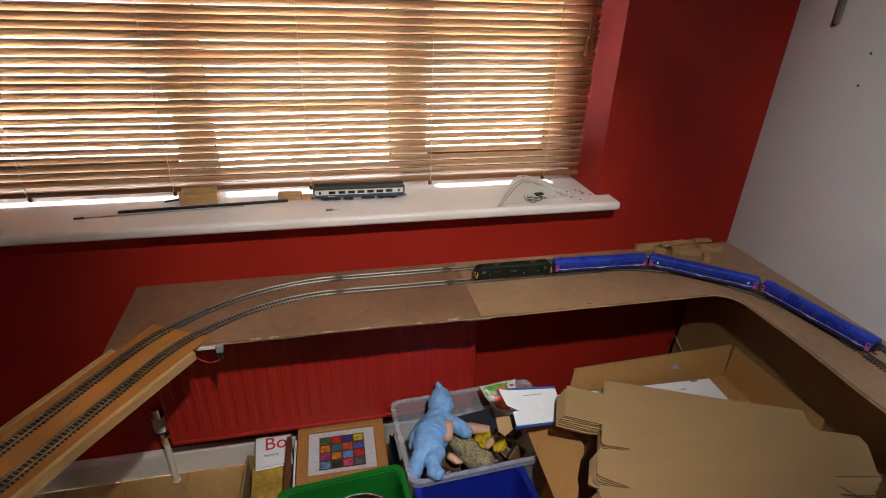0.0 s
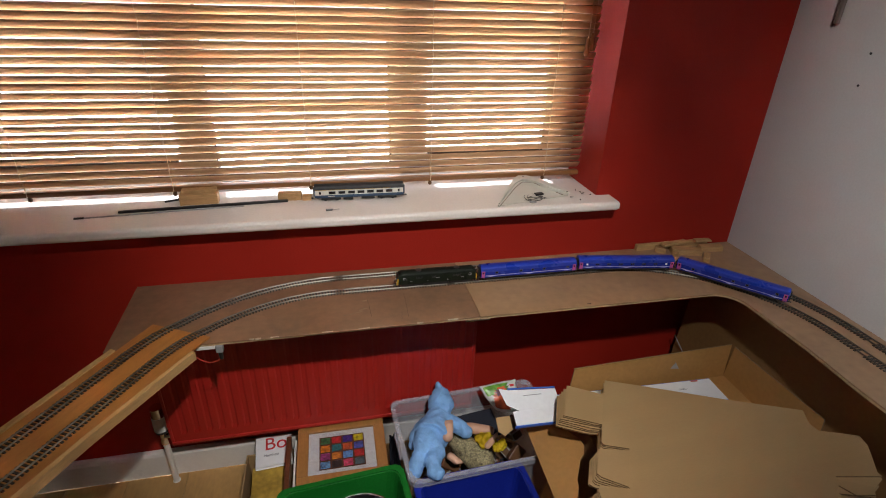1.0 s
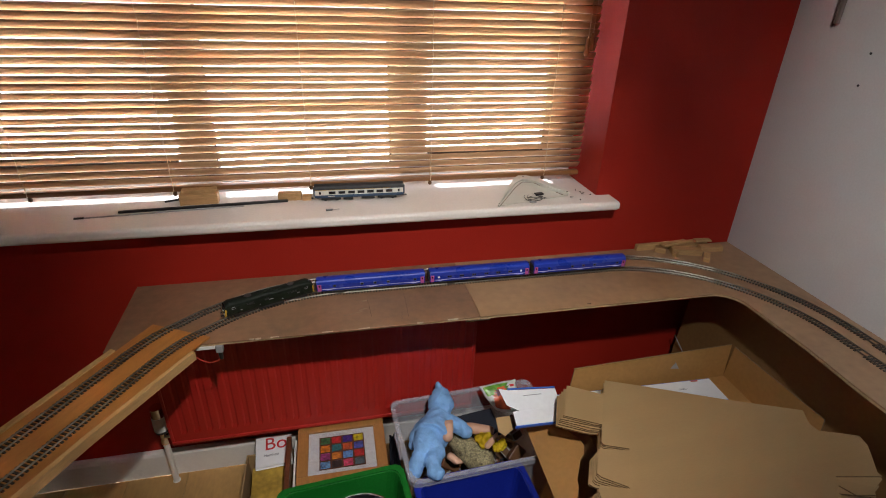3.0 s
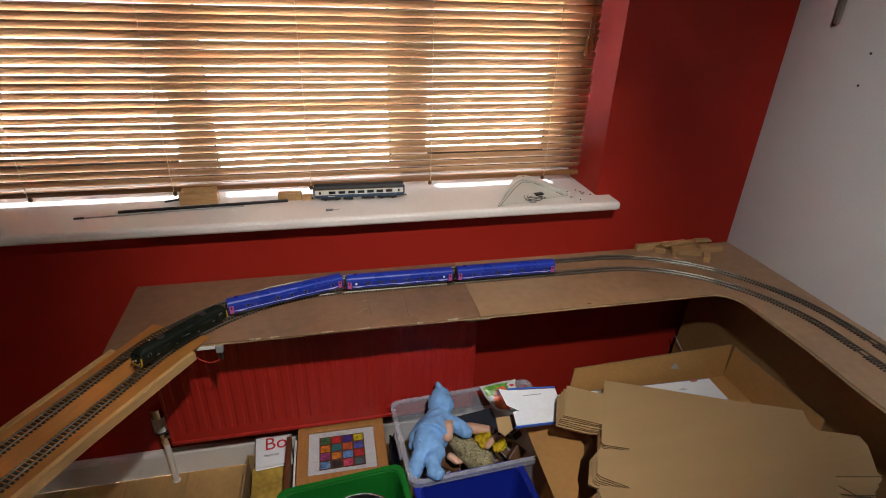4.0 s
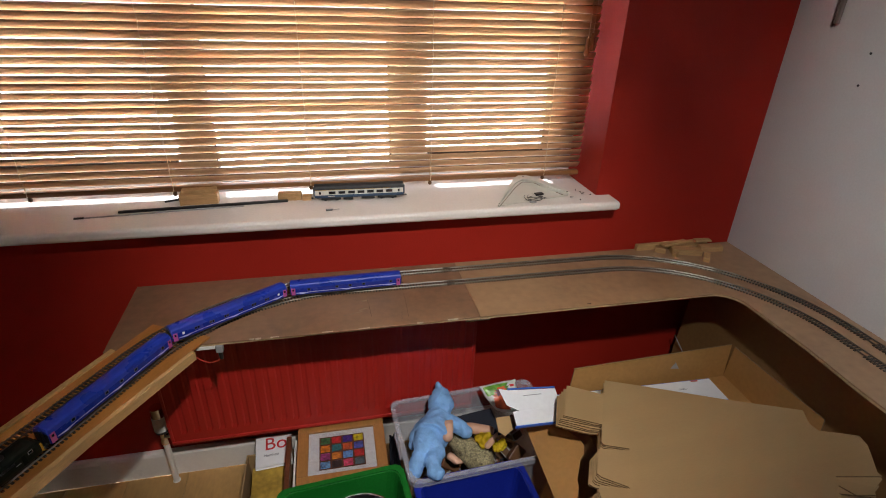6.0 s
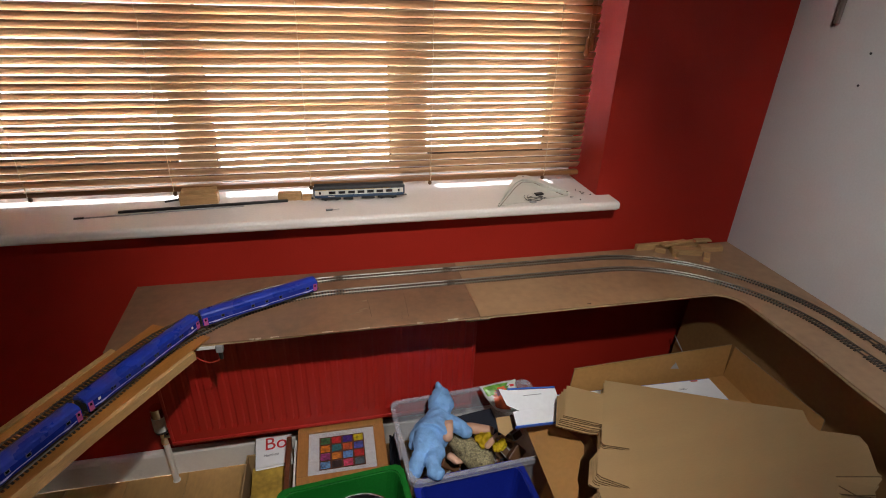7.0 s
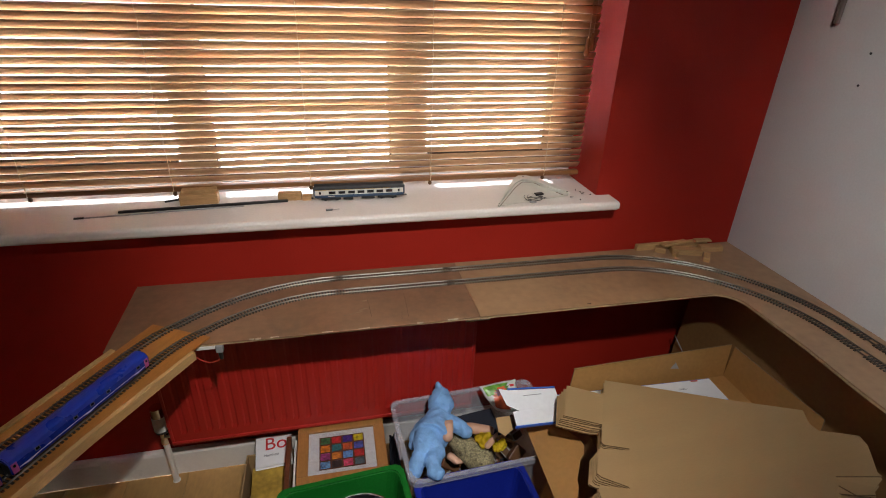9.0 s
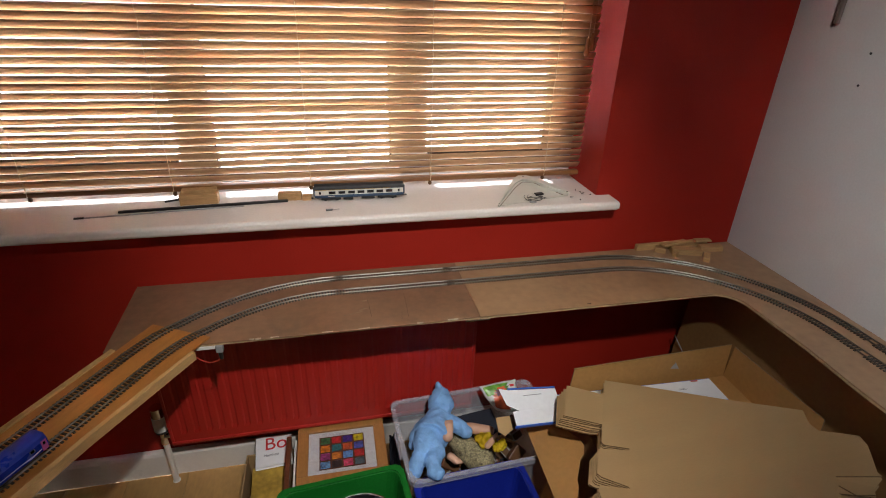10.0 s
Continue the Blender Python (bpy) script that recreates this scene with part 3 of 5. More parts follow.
def lay(line, cuts):
    for a, b in zip(cuts, cuts[1:]):
        track_section(line, a, b)
F, Rr = front.s, rear.s
lay(front, [0.50, 0.667, front.bare, F[1], (F[1] + F[2]) / 2, F[2], F[2] + 0.168, F[2] + 0.503, F[3], (F[3] + F[4]) / 2, F[4], F[4] + 0.335, F[4] + 0.67, F[4] + 1.005, F[4] + 1.30])
lay(rear, [0.50, 0.667, rear.bare, Rr[1], (Rr[1] + Rr[2]) / 2, Rr[2], Rr[2] + 0.168, Rr[2] + 0.503, Rr[3], (Rr[3] + Rr[4]) / 2, Rr[4], Rr[4] + 0.335, Rr[4] + 0.67, Rr[4] + 1.005, Rr[4] + 1.30])


# ---- rolling stock: local x forward, z from the rail top ----
def shell(length, half, floor_z, side_z, roof_z, k=9):
    """The side and roof outline (y, z) of a vehicle body."""
    pr = [(-half + 0.0012, floor_z), (-half, floor_z + 0.006), (-half, side_z - 0.004), (-half + 0.0006, side_z)]
    for i in range(1, k):
        a = math.pi * i / k
        pr.append((-(half - 0.0006) * math.cos(a) , side_z + (roof_z - side_z) * math.sin(a) ** 0.75))
    return pr + [(half - 0.0006, side_z), (half, side_z - 0.004), (half, floor_z + 0.006), (half - 0.0012, floor_z)]


def bogie(parent, x, wb=0.034):
    b = part("bogie", block(block(block(B(), (-wb / 2 - 0.012, -0.0135, 0.004), (wb / 2 + 0.012, -0.0115, 0.0105), 0.0006), (-wb / 2 - 0.012, 0.0115, 0.004), (wb / 2 + 0.012, 0.0135, 0.0105), 0.0006), (-0.006, -0.0115, 0.006), (0.006, 0.0115, 0.011)), BLACK, parent)
    b.location.x = x
    for wx in (-wb / 2, wb / 2):
        for y in (-0.0083, 0.0083):
            w = part("wheel", tube(tube(B(), (0, -0.0012, 0), (0, 0.0012, 0), 0.0063, seg=20), (0, -0.0095 if y > 0 else 0.0095, 0), (0, 0, 0), 0.0012, seg=6), DARK_STEEL, b)
            w.location = (wx, y, 0.0063)
    return b


def coach(name, sleeping_car):
    t = thing(name, "glossy blue model railway sleeping coach with pink end doors" if not sleeping_car else "blue model railway coach with paired windows and pink doors", "model coach", group="model train coaches")
    L = 0.309
    bm = B()
    extrude_x(bm, shell(L, 0.0180, 0.011, 0.036, 0.0475), -L / 2, L / 2)
    bmesh.ops.bevel(bm, geom=[e for e in bm.edges if abs(abs(e.verts[0].co.x) - L / 2) < 1e-5 and abs(e.verts[0].co.x - e.verts[1].co.x) < 1e-5], offset=0.0018, segments=2, affect="EDGES")
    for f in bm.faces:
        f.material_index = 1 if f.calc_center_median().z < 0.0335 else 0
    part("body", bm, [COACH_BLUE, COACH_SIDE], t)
    part("underframe", block(block(B(), (-L / 2 + 0.006, -0.013, 0.0095), (L / 2 - 0.006, 0.013, 0.0112)), (-0.055, -0.0135, 0.0045), (0.055, 0.0135, 0.0095), 0.001), BLACK, t)
    for y in (-1, 1):
        Y = 0.01805 * y
        def pane(nm, x, z, w, h, m, out=0.0003, par=t, lab=""):
            return part(nm, block(B(), (x - w / 2, Y - 0.0004, z - h / 2), (x + w / 2, Y + out * y, z + h / 2), 0.0002, segments=1), m, par, lab)
        for x in (-L / 2 + 0.0075, L / 2 - 0.0075):
            d = pane("door", x, 0.0235, 0.0105, 0.0215, PINK, 0.0003, t, "pink end door")
            pane("door_window", x, 0.028, 0.0042, 0.0058, TINT, 0.0006, d)
        if sleeping_car:
            for x in (-0.128, 0.128):
                pane("blank_window", x, 0.0275, 0.0058, 0.0062, WHITE_DOT, 0.0004, t, "white blank window")
            xs = [c + o for c in (-0.093, -0.055, -0.018, 0.020, 0.058, 0.095) for o in (-0.0032, 0.0032)]
        else:
            xs = [0.105, 0.028, -0.009, -0.047, -0.125]
        for x in xs:
            w = pane("window", x, 0.0275, 0.0098 if not sleeping_car else 0.0058, 0.0080, WINFRAME, 0.0002)
            pane("pane", x, 0.0275, 0.0062 if not sleeping_car else 0.0044, 0.0054, TINT, 0.0004, w)
        # flowing pale line low along the side
        bm = B()
        n = 90
        lo, hi = [], []
        for i in range(n + 1):
            x = -L / 2 + 0.014 + (L - 0.028) * i / n
            e = sum(math.exp(-((x - c) / 0.012) ** 2) for c in (-0.122, 0.0, 0.122))
            z = 0.0192 - 0.0018 * e
            wd = 0.0007 + 0.0013 * e
            lo.append(bm.verts.new((x, Y + 0.0003 * y, z - wd)))
            hi.append(bm.verts.new((x, Y + 0.0003 * y, z + wd)))
        for i in range(n):
            bm.faces.new((lo[i], lo[i + 1], hi[i + 1], hi[i]))
        bmesh.ops.recalc_face_normals(bm, faces=bm.faces)
        bmesh.ops.translate(bm, verts=bm.verts, vec=(0, 0.0003 * y, 0))
        bmesh.ops.solidify(bm, geom=bm.faces[:], thickness=0.0003)
        part("side_line", bm, LILAC, t, "pale lilac flowing side line")
    for y in (-1, 1):
        part("skirt", block(B(), (-L / 2 + 0.012, y * 0.0171 - 0.0005, 0.0085), (L / 2 - 0.012, y * 0.0171 + 0.0005, 0.0122), 0.0002, segments=1), BLACK, t, "black lower skirt")
    for sx in (-1, 1):
        e = sx * L / 2
        part("gangway", block(B(), (e - 0.0005, -0.0065, 0.013), (e + 0.0045 * sx, 0.0065, 0.039), 0.001), BLACK, t)
        part("end_panel", block(B(), (e - 0.0003 * sx, -0.0162, 0.0125), (e + 0.0004 * sx, 0.0162, 0.0355), 0.0001), BLACK, t)
        part("coupling", block(B(), (e, -0.0025, 0.0065), (e + 0.010 * sx, 0.0025, 0.0085), 0.0006), BLACK, t)
        for y in (-0.0115, 0.0115):
            part("buffer", tube(tube(B(), (e, y, 0.0135), (e + 0.004 * sx, y, 0.0135), 0.0012, seg=8), (e + 0.004 * sx, y, 0.0135), (e + 0.005 * sx, y, 0.0135), 0.0026, seg=12), DARK_STEEL, t)
    return t, [bogie(t, 0.104), bogie(t, -0.104)]


def locomotive():
    t = thing("diesel_locomotive", "dark green model diesel locomotive with yellow ends", "model locomotive")
    L = 0.241
    bm = B()
    pr = shell(L, 0.0178, 0.0115, 0.035, 0.0475)
    xs = [-L / 2, -L / 2 + 0.004, -L / 2 + 0.014, L / 2 - 0.014, L / 2 - 0.004, L / 2]
    rings = []
    for x in xs:
        e = max(0.0, (abs(x) - (L / 2 - 0.014)) / 0.014)
        rings.append([bm.verts.new((x - (0.006 * e * max(0, (z - 0.027) / 0.02)) * math.copysign(1, x), y * (1 - 0.10 * e), z if z < 0.036 else z - 0.005 * e * (z - 0.033) / 0.014)) for y, z in pr])
    for a, b in zip(rings, rings[1:]):
        for k in range(len(pr)):
            f = bm.faces.new((a[k], a[(k + 1) % len(pr)], b[(k + 1) % len(pr)], b[k]))
    bm.faces.new(rings[0]), bm.faces.new(rings[-1])
    for f in bm.faces:
        c = f.calc_center_median()
        f.material_index = 1 if c.z > 0.037 else (2 if abs(c.x) > L / 2 - 0.003 else 0)
    part("body", bm, [LOCO_GREEN, LOCO_ROOF, YELLOW], t)
    part("underframe", block(block(B(), (-L / 2 + 0.003, -0.0145, 0.0085), (L / 2 - 0.003, 0.0145, 0.0117)), (-0.034, -0.0150, 0.0030), (0.034, 0.0150, 0.0086), 0.0012), BLACK, t, "black fuel tank and frame")
    for y in (-1, 1):
        Y = 0.0178 * y
        def pane(nm, x, z, w, h, m, out=0.0003, lab=""):
            return part(nm, block(B(), (x - w / 2, Y - 0.0005, z - h / 2), (x + w / 2, Y + out * y, z + h / 2), 0.0002, segments=1), m, t, lab)
        for x in (-0.098, 0.098):
            pane("cab_window", x, 0.0305, 0.0085, 0.0062, GREY)
            pane("cab_pane", x, 0.0305, 0.0068, 0.0046, TINT, 0.0005)
            pane("cab_door", x - math.copysign(0.012, x), 0.0235, 0.0068, 0.0205, LOCO_ROOF)
        for x, w in ((0.055, 0.022), (-0.058, 0.028), (0.012, 0.014)):
            g = pane("grille", x, 0.031, w, 0.0078, LOCO_ROOF)
            for k in range(5):
                part("louvre", block(B(), (x - w / 2 + 0.001, Y - 0.0003, 0.0283 + k * 0.0013), (x + w / 2 - 0.001, Y + 0.0006 * y, 0.0287 + k * 0.0013)), DARK_STEEL, g)
        for x, z, w, h in ((0.079, 0.0205, 0.006, 0.0016), (0.0, 0.0275, 0.013, 0.0018), (-0.03, 0.0185, 0.004, 0.003), (-0.075, 0.0235, 0.009, 0.0014), (0.030, 0.020, 0.003, 0.0012)):
            pane("plate", x, z, w, h, GREY, 0.0004, "small pale name and data plate")
    for sx in (-1, 1):
        e = sx * L / 2
        part("buffer_beam", block(B(), (e - 0.001 * sx, -0.0155, 0.0088), (e + 0.0012 * sx, 0.0155, 0.0125), 0.0004), YELLOW, t)
        for y in (-0.0075, 0.0075):
            part("windscreen", block(B(), (e - 0.0042 * sx - 0.0008, y - 0.0058, 0.0295), (e - 0.0012 * sx, y + 0.0058, 0.0358), 0.0004), TINT, t)
            part("headlight", tube(B(), (e, y * 1.4, 0.0172), (e + 0.0012 * sx, y * 1.4, 0.0172), 0.0017, seg=12), LAMPGLASS, t)
            part("buffer", tube(tube(B(), (e, y * 1.55, 0.0108), (e + 0.005 * sx, y * 1.55, 0.0108), 0.0014, seg=8), (e + 0.005 * sx, y * 1.55, 0.0108), (e + 0.006 * sx, y * 1.55, 0.0108), 0.0029, seg=12), DARK_STEEL, t)
        part("headlight", tube(B(), (e - 0.0002, 0, 0.0225), (e + 0.0014 * sx, 0, 0.0225), 0.0026, seg=14), LAMPGLASS, t, "round central headlamp")
        part("coupling", block(B(), (e, -0.0025, 0.0065), (e + 0.009 * sx, 0.0025, 0.0085), 0.0006), BLACK, t)
    part("exhaust", block(B(), (-0.006, -0.004, 0.0468), (0.006, 0.004, 0.0486), 0.0006), LOCO_ROOF, t)
    for x in (-0.06, 0.055):
        part("roof_fan", tube(B(), (x, 0, 0.0466), (x, 0, 0.0482), 0.009, seg=20), DARK_STEEL, t)
    part("roof_panel", block(B(), (-0.03, -0.009, 0.0458), (0.032, 0.009, 0.0474), 0.0008), LOCO_ROOF, t)
    return t, [bogie(t, 0.072, 0.036), bogie(t, -0.072, 0.036)]


SPEED = 0.24
# middle of each vehicle along the track at the start, half the spacing of its bogies
loco = locomotive()
coaches = [coach("passenger_coach", False), coach("passenger_coach", True), coach("passenger_coach", False)]
TRAIN = [(loco, 2.0375, 0.072), (coaches[0], 1.7505, 0.104), (coaches[1], 1.4265, 0.104), (coaches[2], 1.1020, 0.104)]


def motions():
    for (body, bogies), mid, half in TRAIN:
        rows, turns = [], [[], []]
        for i in range(51):
            t = i * 0.2
            s = mid + SPEED * t + 0.003
            (a, ga), (b, gb) = front.at(s + half), front.at(s - half)
            za, zb = front.height(s + half), front.height(s - half)
            d = a - b
            yaw = math.atan2(d.y, d.x)
            c = (a + b) / 2
            rows.append((t, pose(c.x, c.y, (za + zb) / 2 + RAIL_TOP + 0.0001, 0, -math.degrees(math.atan2(za - zb, 2 * half)), math.degrees(yaw))))
            for q, g, x in ((0, ga, half), (1, gb, -half)):
                turns[q].append((t, pose(x, 0, 0, 0, 0, math.degrees((g - yaw + math.pi) % (2 * math.pi) - math.pi))))
        walk(body, rows)
        for bo, rr in zip(bogies, turns):
            walk(bo, rr)

# ---- on the window sill ----
def sill_coach():
    t = thing("model_coach", "blue and cream model coach standing on the sill", "model coach", pose(-1.3125, 0.0745, SILL_TOP + 0.0001, 0, 0, -0.8))
    L = 0.268
    bm = extrude_x(B(), shell(L, 0.0178, 0.013, 0.037, 0.0505), -L / 2, L / 2)
    bmesh.ops.bevel(bm, geom=[e for e in bm.edges if abs(abs(e.verts[0].co.x) - L / 2) < 1e-5 and abs(e.verts[0].co.x - e.verts[1].co.x) < 1e-5], offset=0.0015, segments=2, affect="EDGES")
    for f in bm.faces:
        c = f.calc_center_median()
        f.material_index = 1 if c.z > 0.0375 else 0
    part("body", bm, [RAILBLUE, ROOFGREY], t)
    for y in (-1, 1):
        Y = 0.01785 * y
        band = part("cream_band", block(B(), (-L / 2 + 0.002, Y - 0.0004, 0.0215), (L / 2 - 0.002, Y + 0.0003 * y, 0.0365)), CREAM, t, "cream window band")
        part("roof_line", block(B(), (-L / 2 + 0.002, Y - 0.0004, 0.0366), (L / 2 - 0.04, Y + 0.0004 * y, 0.0378)), YELLOW, t)
        for k in range(7):
            x = -0.082 + k * 0.0285
            w = part("window", block(B(), (x - 0.0106, Y - 0.0003, 0.0238), (x + 0.0106, Y + 0.0006 * y, 0.0332), 0.0003, segments=1), GREY, band)
            part("pane", block(B(), (x - 0.0094, Y - 0.0003, 0.0247), (x + 0.0094, Y + 0.0009 * y, 0.0324)), TINT, band)
        for x in (-0.118, 0.118):
            part("door_window", block(B(), (x - 0.0028, Y - 0.0003, 0.024), (x + 0.0028, Y + 0.0007 * y, 0.0325)), TINT, t)
        part("lettering", block(B(), (-0.094, Y - 0.0003, 0.0165), (-0.074, Y + 0.0004 * y, 0.0185)), CREAM, t, "small pale lettering bar")
    part("underframe", block(block(block(B(), (-L / 2 + 0.006, -0.012, 0.010), (L / 2 - 0.006, 0.012, 0.0132)), (-0.05, -0.0155, 0.004), (-0.02, 0.0155, 0.0102), 0.001), (0.005, -0.0155, 0.005), (0.045, 0.0155, 0.0102), 0.001), BLACK, t)
    for x in (-0.086, 0.083):
        bogie(t, x)
    for sx in (-1, 1):
        part("gangway", block(B(), (sx * L / 2 - 0.001, -0.007, 0.013), (sx * (L / 2 + 0.004), 0.007, 0.041), 0.001), BLACK, t)
        part("coupling", block(B(), (sx * L / 2 - 0.004, -0.003, 0.006), (sx * (L / 2 + 0.011), 0.003, 0.0088), 0.0008), BLACK, t)
sill_coach()

# two long dark strips
a = thing("black_strip", "long black plastic strip lying on the sill", "strip", pose(-1.7525, 0.0635, SILL_TOP, 0, 0, 3.4))
part("strip", block(B(), (-0.227, -0.0045, 0), (0.227, 0.0045, 0.0065), 0.0012), BLACK, a)
part("ridge", block(B(), (-0.215, -0.0012, 0.0065), (0.215, 0.0012, 0.0078)), DARK_STEEL, a)
a = thing("metal_rod", "long thin grey metal rod lying on the sill", "rod", pose(-1.861, 0.039, SILL_TOP, 0, 0, 4.6))
part("rod", block(B(), (-0.214, -0.0022, 0), (0.214, 0.0022, 0.0035), 0.0008), GREY, a)
part("end_cap", block(B(), (-0.219, -0.0035, 0), (-0.195, 0.0035, 0.0045), 0.001), BLACK, a)

def wood_block(m, size, label, notch=False):
    t = thing("wooden_block", label, "wood block", m, "loose wooden blocks")
    w, d, h = size
    bm = plate(B(), [(-w / 2, -d / 2), (w / 2, -d / 2), (w / 2, d / 2), (-w / 2, d / 2)], 0, h, bevel=0.0012)
    part("block", bm, OFFCUT, t)
    if notch:
        part("offcut_piece", block(B(), (-w * 0.42, -d / 2 - 0.004, 0.0), (w * 0.3, -d / 2 - 0.0003, h * 0.55), 0.0008), OFFCUT, t)
    return t
wood_block(pose(-1.776, 0.1035, SILL_TOP, 0, 0, 3), (0.104, 0.034, 0.031), "chunky planed pine block on the sill")
wood_block(pose(-1.774, 0.106, SILL_TOP + 0.0312, 0, 0, 3), (0.094, 0.022, 0.012), "smaller pine block stacked on another")
wood_block(pose(-1.520, 0.098, SILL_TOP, 0, 0, -4), (0.068, 0.022, 0.022), "small pine block on the sill", True)
wood_block(pose(-1.470, 0.091, SILL_TOP, 0, 0, -4), (0.026, 0.026, 0.012), "thin pine offcut on the sill")

a = thing("toothed_rack", "short black toothed plastic rack on the sill", "rack", pose(-1.858, 0.126, SILL_TOP, 0, 0, 22))
bm = block(B(), (-0.02, -0.003, 0), (0.02, 0.003, 0.004))
for k in range(9):
    block(bm, (-0.0195 + k * 0.0044, -0.003, 0.004), (-0.0173 + k * 0.0044, 0.003, 0.0065))
part("rack", bm, BLACK, a)
a = thing("screwdriver", "tiny grey jeweller's screwdriver lying on the sill", "screwdriver", pose(-1.398, -0.0125, SILL_TOP + 0.0034, 0, 0, 4))
part("handle", tube(B(), (-0.018, 0, 0), (0.002, 0, 0), 0.0033, 0.0026, seg=10), DARK_STEEL, a)
part("shaft", tube(B(), (0.002, 0, 0), (0.021, 0, 0), 0.001, seg=8), GREY, a)

# V-shaped white bracket with a thin web
def ribbon(bm, pts, w, z0, z1, slot=0):
    left, right = [], []
    for i, p in enumerate(pts):
        a, b = pts[max(i - 1, 0)], pts[min(i + 1, len(pts) - 1)]
        dx, dy = b[0] - a[0], b[1] - a[1]
        l = math.hypot(dx, dy)
        ww = w[i] if isinstance(w, (list, tuple)) else w
        left.append((p[0] - dy / l * ww / 2, p[1] + dx / l * ww / 2))
        right.append((p[0] + dy / l * ww / 2, p[1] - dx / l * ww / 2))
    return plate(bm, left + right[::-1], z0, z1, slot=slot)
def tilted(o, x_to, near):
    """A frame at o with x towards x_to and y in the plane of near."""
    o, x_to, near = Vector(o), Vector(x_to), Vector(near)
    x = (x_to - o).normalized()
    z = x.cross(near - o).normalized()
    y = z.cross(x)
    return Matrix((( x.x, y.x, z.x, o.x), (x.y, y.y, z.y, o.y), (x.z, y.z, z.z, o.z), (0, 0, 0, 1)))
BRK = tilted((-0.908, -0.056, SILL_TOP + 0.0005), (-0.650, -0.005, SILL_TOP + 0.0005), (-0.785, 0.115, SILL_TOP + 0.028))
a = thing("white_bracket", "V-shaped white plastic bracket propped on the sill", "bracket", BRK)
SHELL_WHITE = mat("off_white_plastic", (0.62, 0.60, 0.54), 0.35, vary=0.05)
bm = B()
ap = BRK.inverted() @ Vector((-0.785, 0.115, SILL_TOP + 0.028))
ex = (BRK.inverted() @ Vector((-0.650, -0.005, SILL_TOP))).x
path = [(0, 0), (ap.x * 0.35, ap.y * 0.37), (ap.x * 0.68, ap.y * 0.70), (ap.x * 0.86, ap.y * 0.88), (ap.x * 0.97, ap.y * 0.93), (ap.x * 1.12, ap.y * 0.90), (ap.x * 1.32, ap.y * 0.74), (ap.x + (ex - ap.x) * 0.62, ap.y * 0.42), (ex, ap.y * 0.07)]
ribbon(bm, path, [0.003, 0.007, 0.013, 0.02, 0.026, 0.028, 0.027, 0.024, 0.019], 0.0, 0.012)
bmesh.ops.bevel(bm, geom=[e for e in bm.edges if abs(e.verts[0].co.z - e.verts[1].co.z) < 1e-6 and e.verts[0].co.z > 0.01], offset=0.004, segments=2, affect="EDGES")
part("arm", bm, SHELL_WHITE, a)
part("web", plate(B(), [(0.006, 0.004), (ap.x * 0.68, ap.y * 0.66), (ap.x * 0.97, ap.y * 0.86), (ap.x * 1.3, ap.y * 0.66), (ex - 0.01, ap.y * 0.06)], 0.0, 0.0016), SHELL_WHITE, a)
part("edge_line", ribbon(B(), [(0.004, -0.001), (ap.x * 0.72, ap.y * 0.62), (ap.x * 0.98, ap.y * 0.80), (ap.x * 1.2, ap.y * 0.74), (ex - 0.02, ap.y * 0.09)], 0.0016, 0.0017, 0.0026), KNOB, a, "thin dark inner line")
for x, y in ((ap.x * 1.05, ap.y * 0.92), (ex - 0.006, ap.y * 0.1)):
    part("screw_hole", tube(B(), (x, y, 0.0115), (x, y, 0.0125), 0.0025, seg=10), BLACK, a)

a = thing("wire_tangle", "tangle of thin dark wire with a small black plug", "wire", pose(-0.775, -0.012, SILL_TOP + 0.0052))
rnd = random.Random(5)
for k in range(4):
    ph, rx, ry = rnd.uniform(0, 6), rnd.uniform(0.02, 0.036), rnd.uniform(0.012, 0.024)
    pts = [(rx * math.cos(ph + q * 0.33) * (1 - q * 0.012) - 0.012 + k * 0.006, ry * math.sin(ph + q * 0.33) + 0.008 * math.sin(q * 0.21 + k), 0.0005 + 0.004 * abs(math.sin(q * 0.4 + k))) for q in range(18 + 3 * k)]
    part("wire", sweep(B(), pts, 0.0008, 5), BLACK if k % 2 else DARK_STEEL, a)
part("plug", block(B(), (0.014, 0.010, -0.002), (0.042, 0.026, 0.008), 0.002, m=pose(0, 0, 0, 0, 0, 12)), BLACK, a, "small black plug")
part("stub", block(B(), (-0.022, -0.036, -0.002), (0.000, -0.028, 0.003), 0.002, m=pose(0, 0, 0, 0, 0, -10)), GREY, a)
for k, (x, y) in enumerate(((-0.647, -0.011), (-0.627, -0.033), (-0.600, 0.033), (-0.592, 0.025), (-0.580, 0.002), (-0.608, 0.046), (-0.598, 0.012))):
    s = thing("screw", "small dark screw lying on the sill", "screw", pose(x, y, SILL_TOP + 0.0022, 0, 0, 50 * k), "loose screws")
    part("head", tube(B(), (-0.0045, 0, 0), (-0.0025, 0, 0), 0.0024, 0.0012, seg=10), BLACK, s)
    part("shank", tube(B(), (-0.0025, 0, 0), (0.0045, 0, 0), 0.0011, 0.0005, seg=8), DARK_STEEL, s)

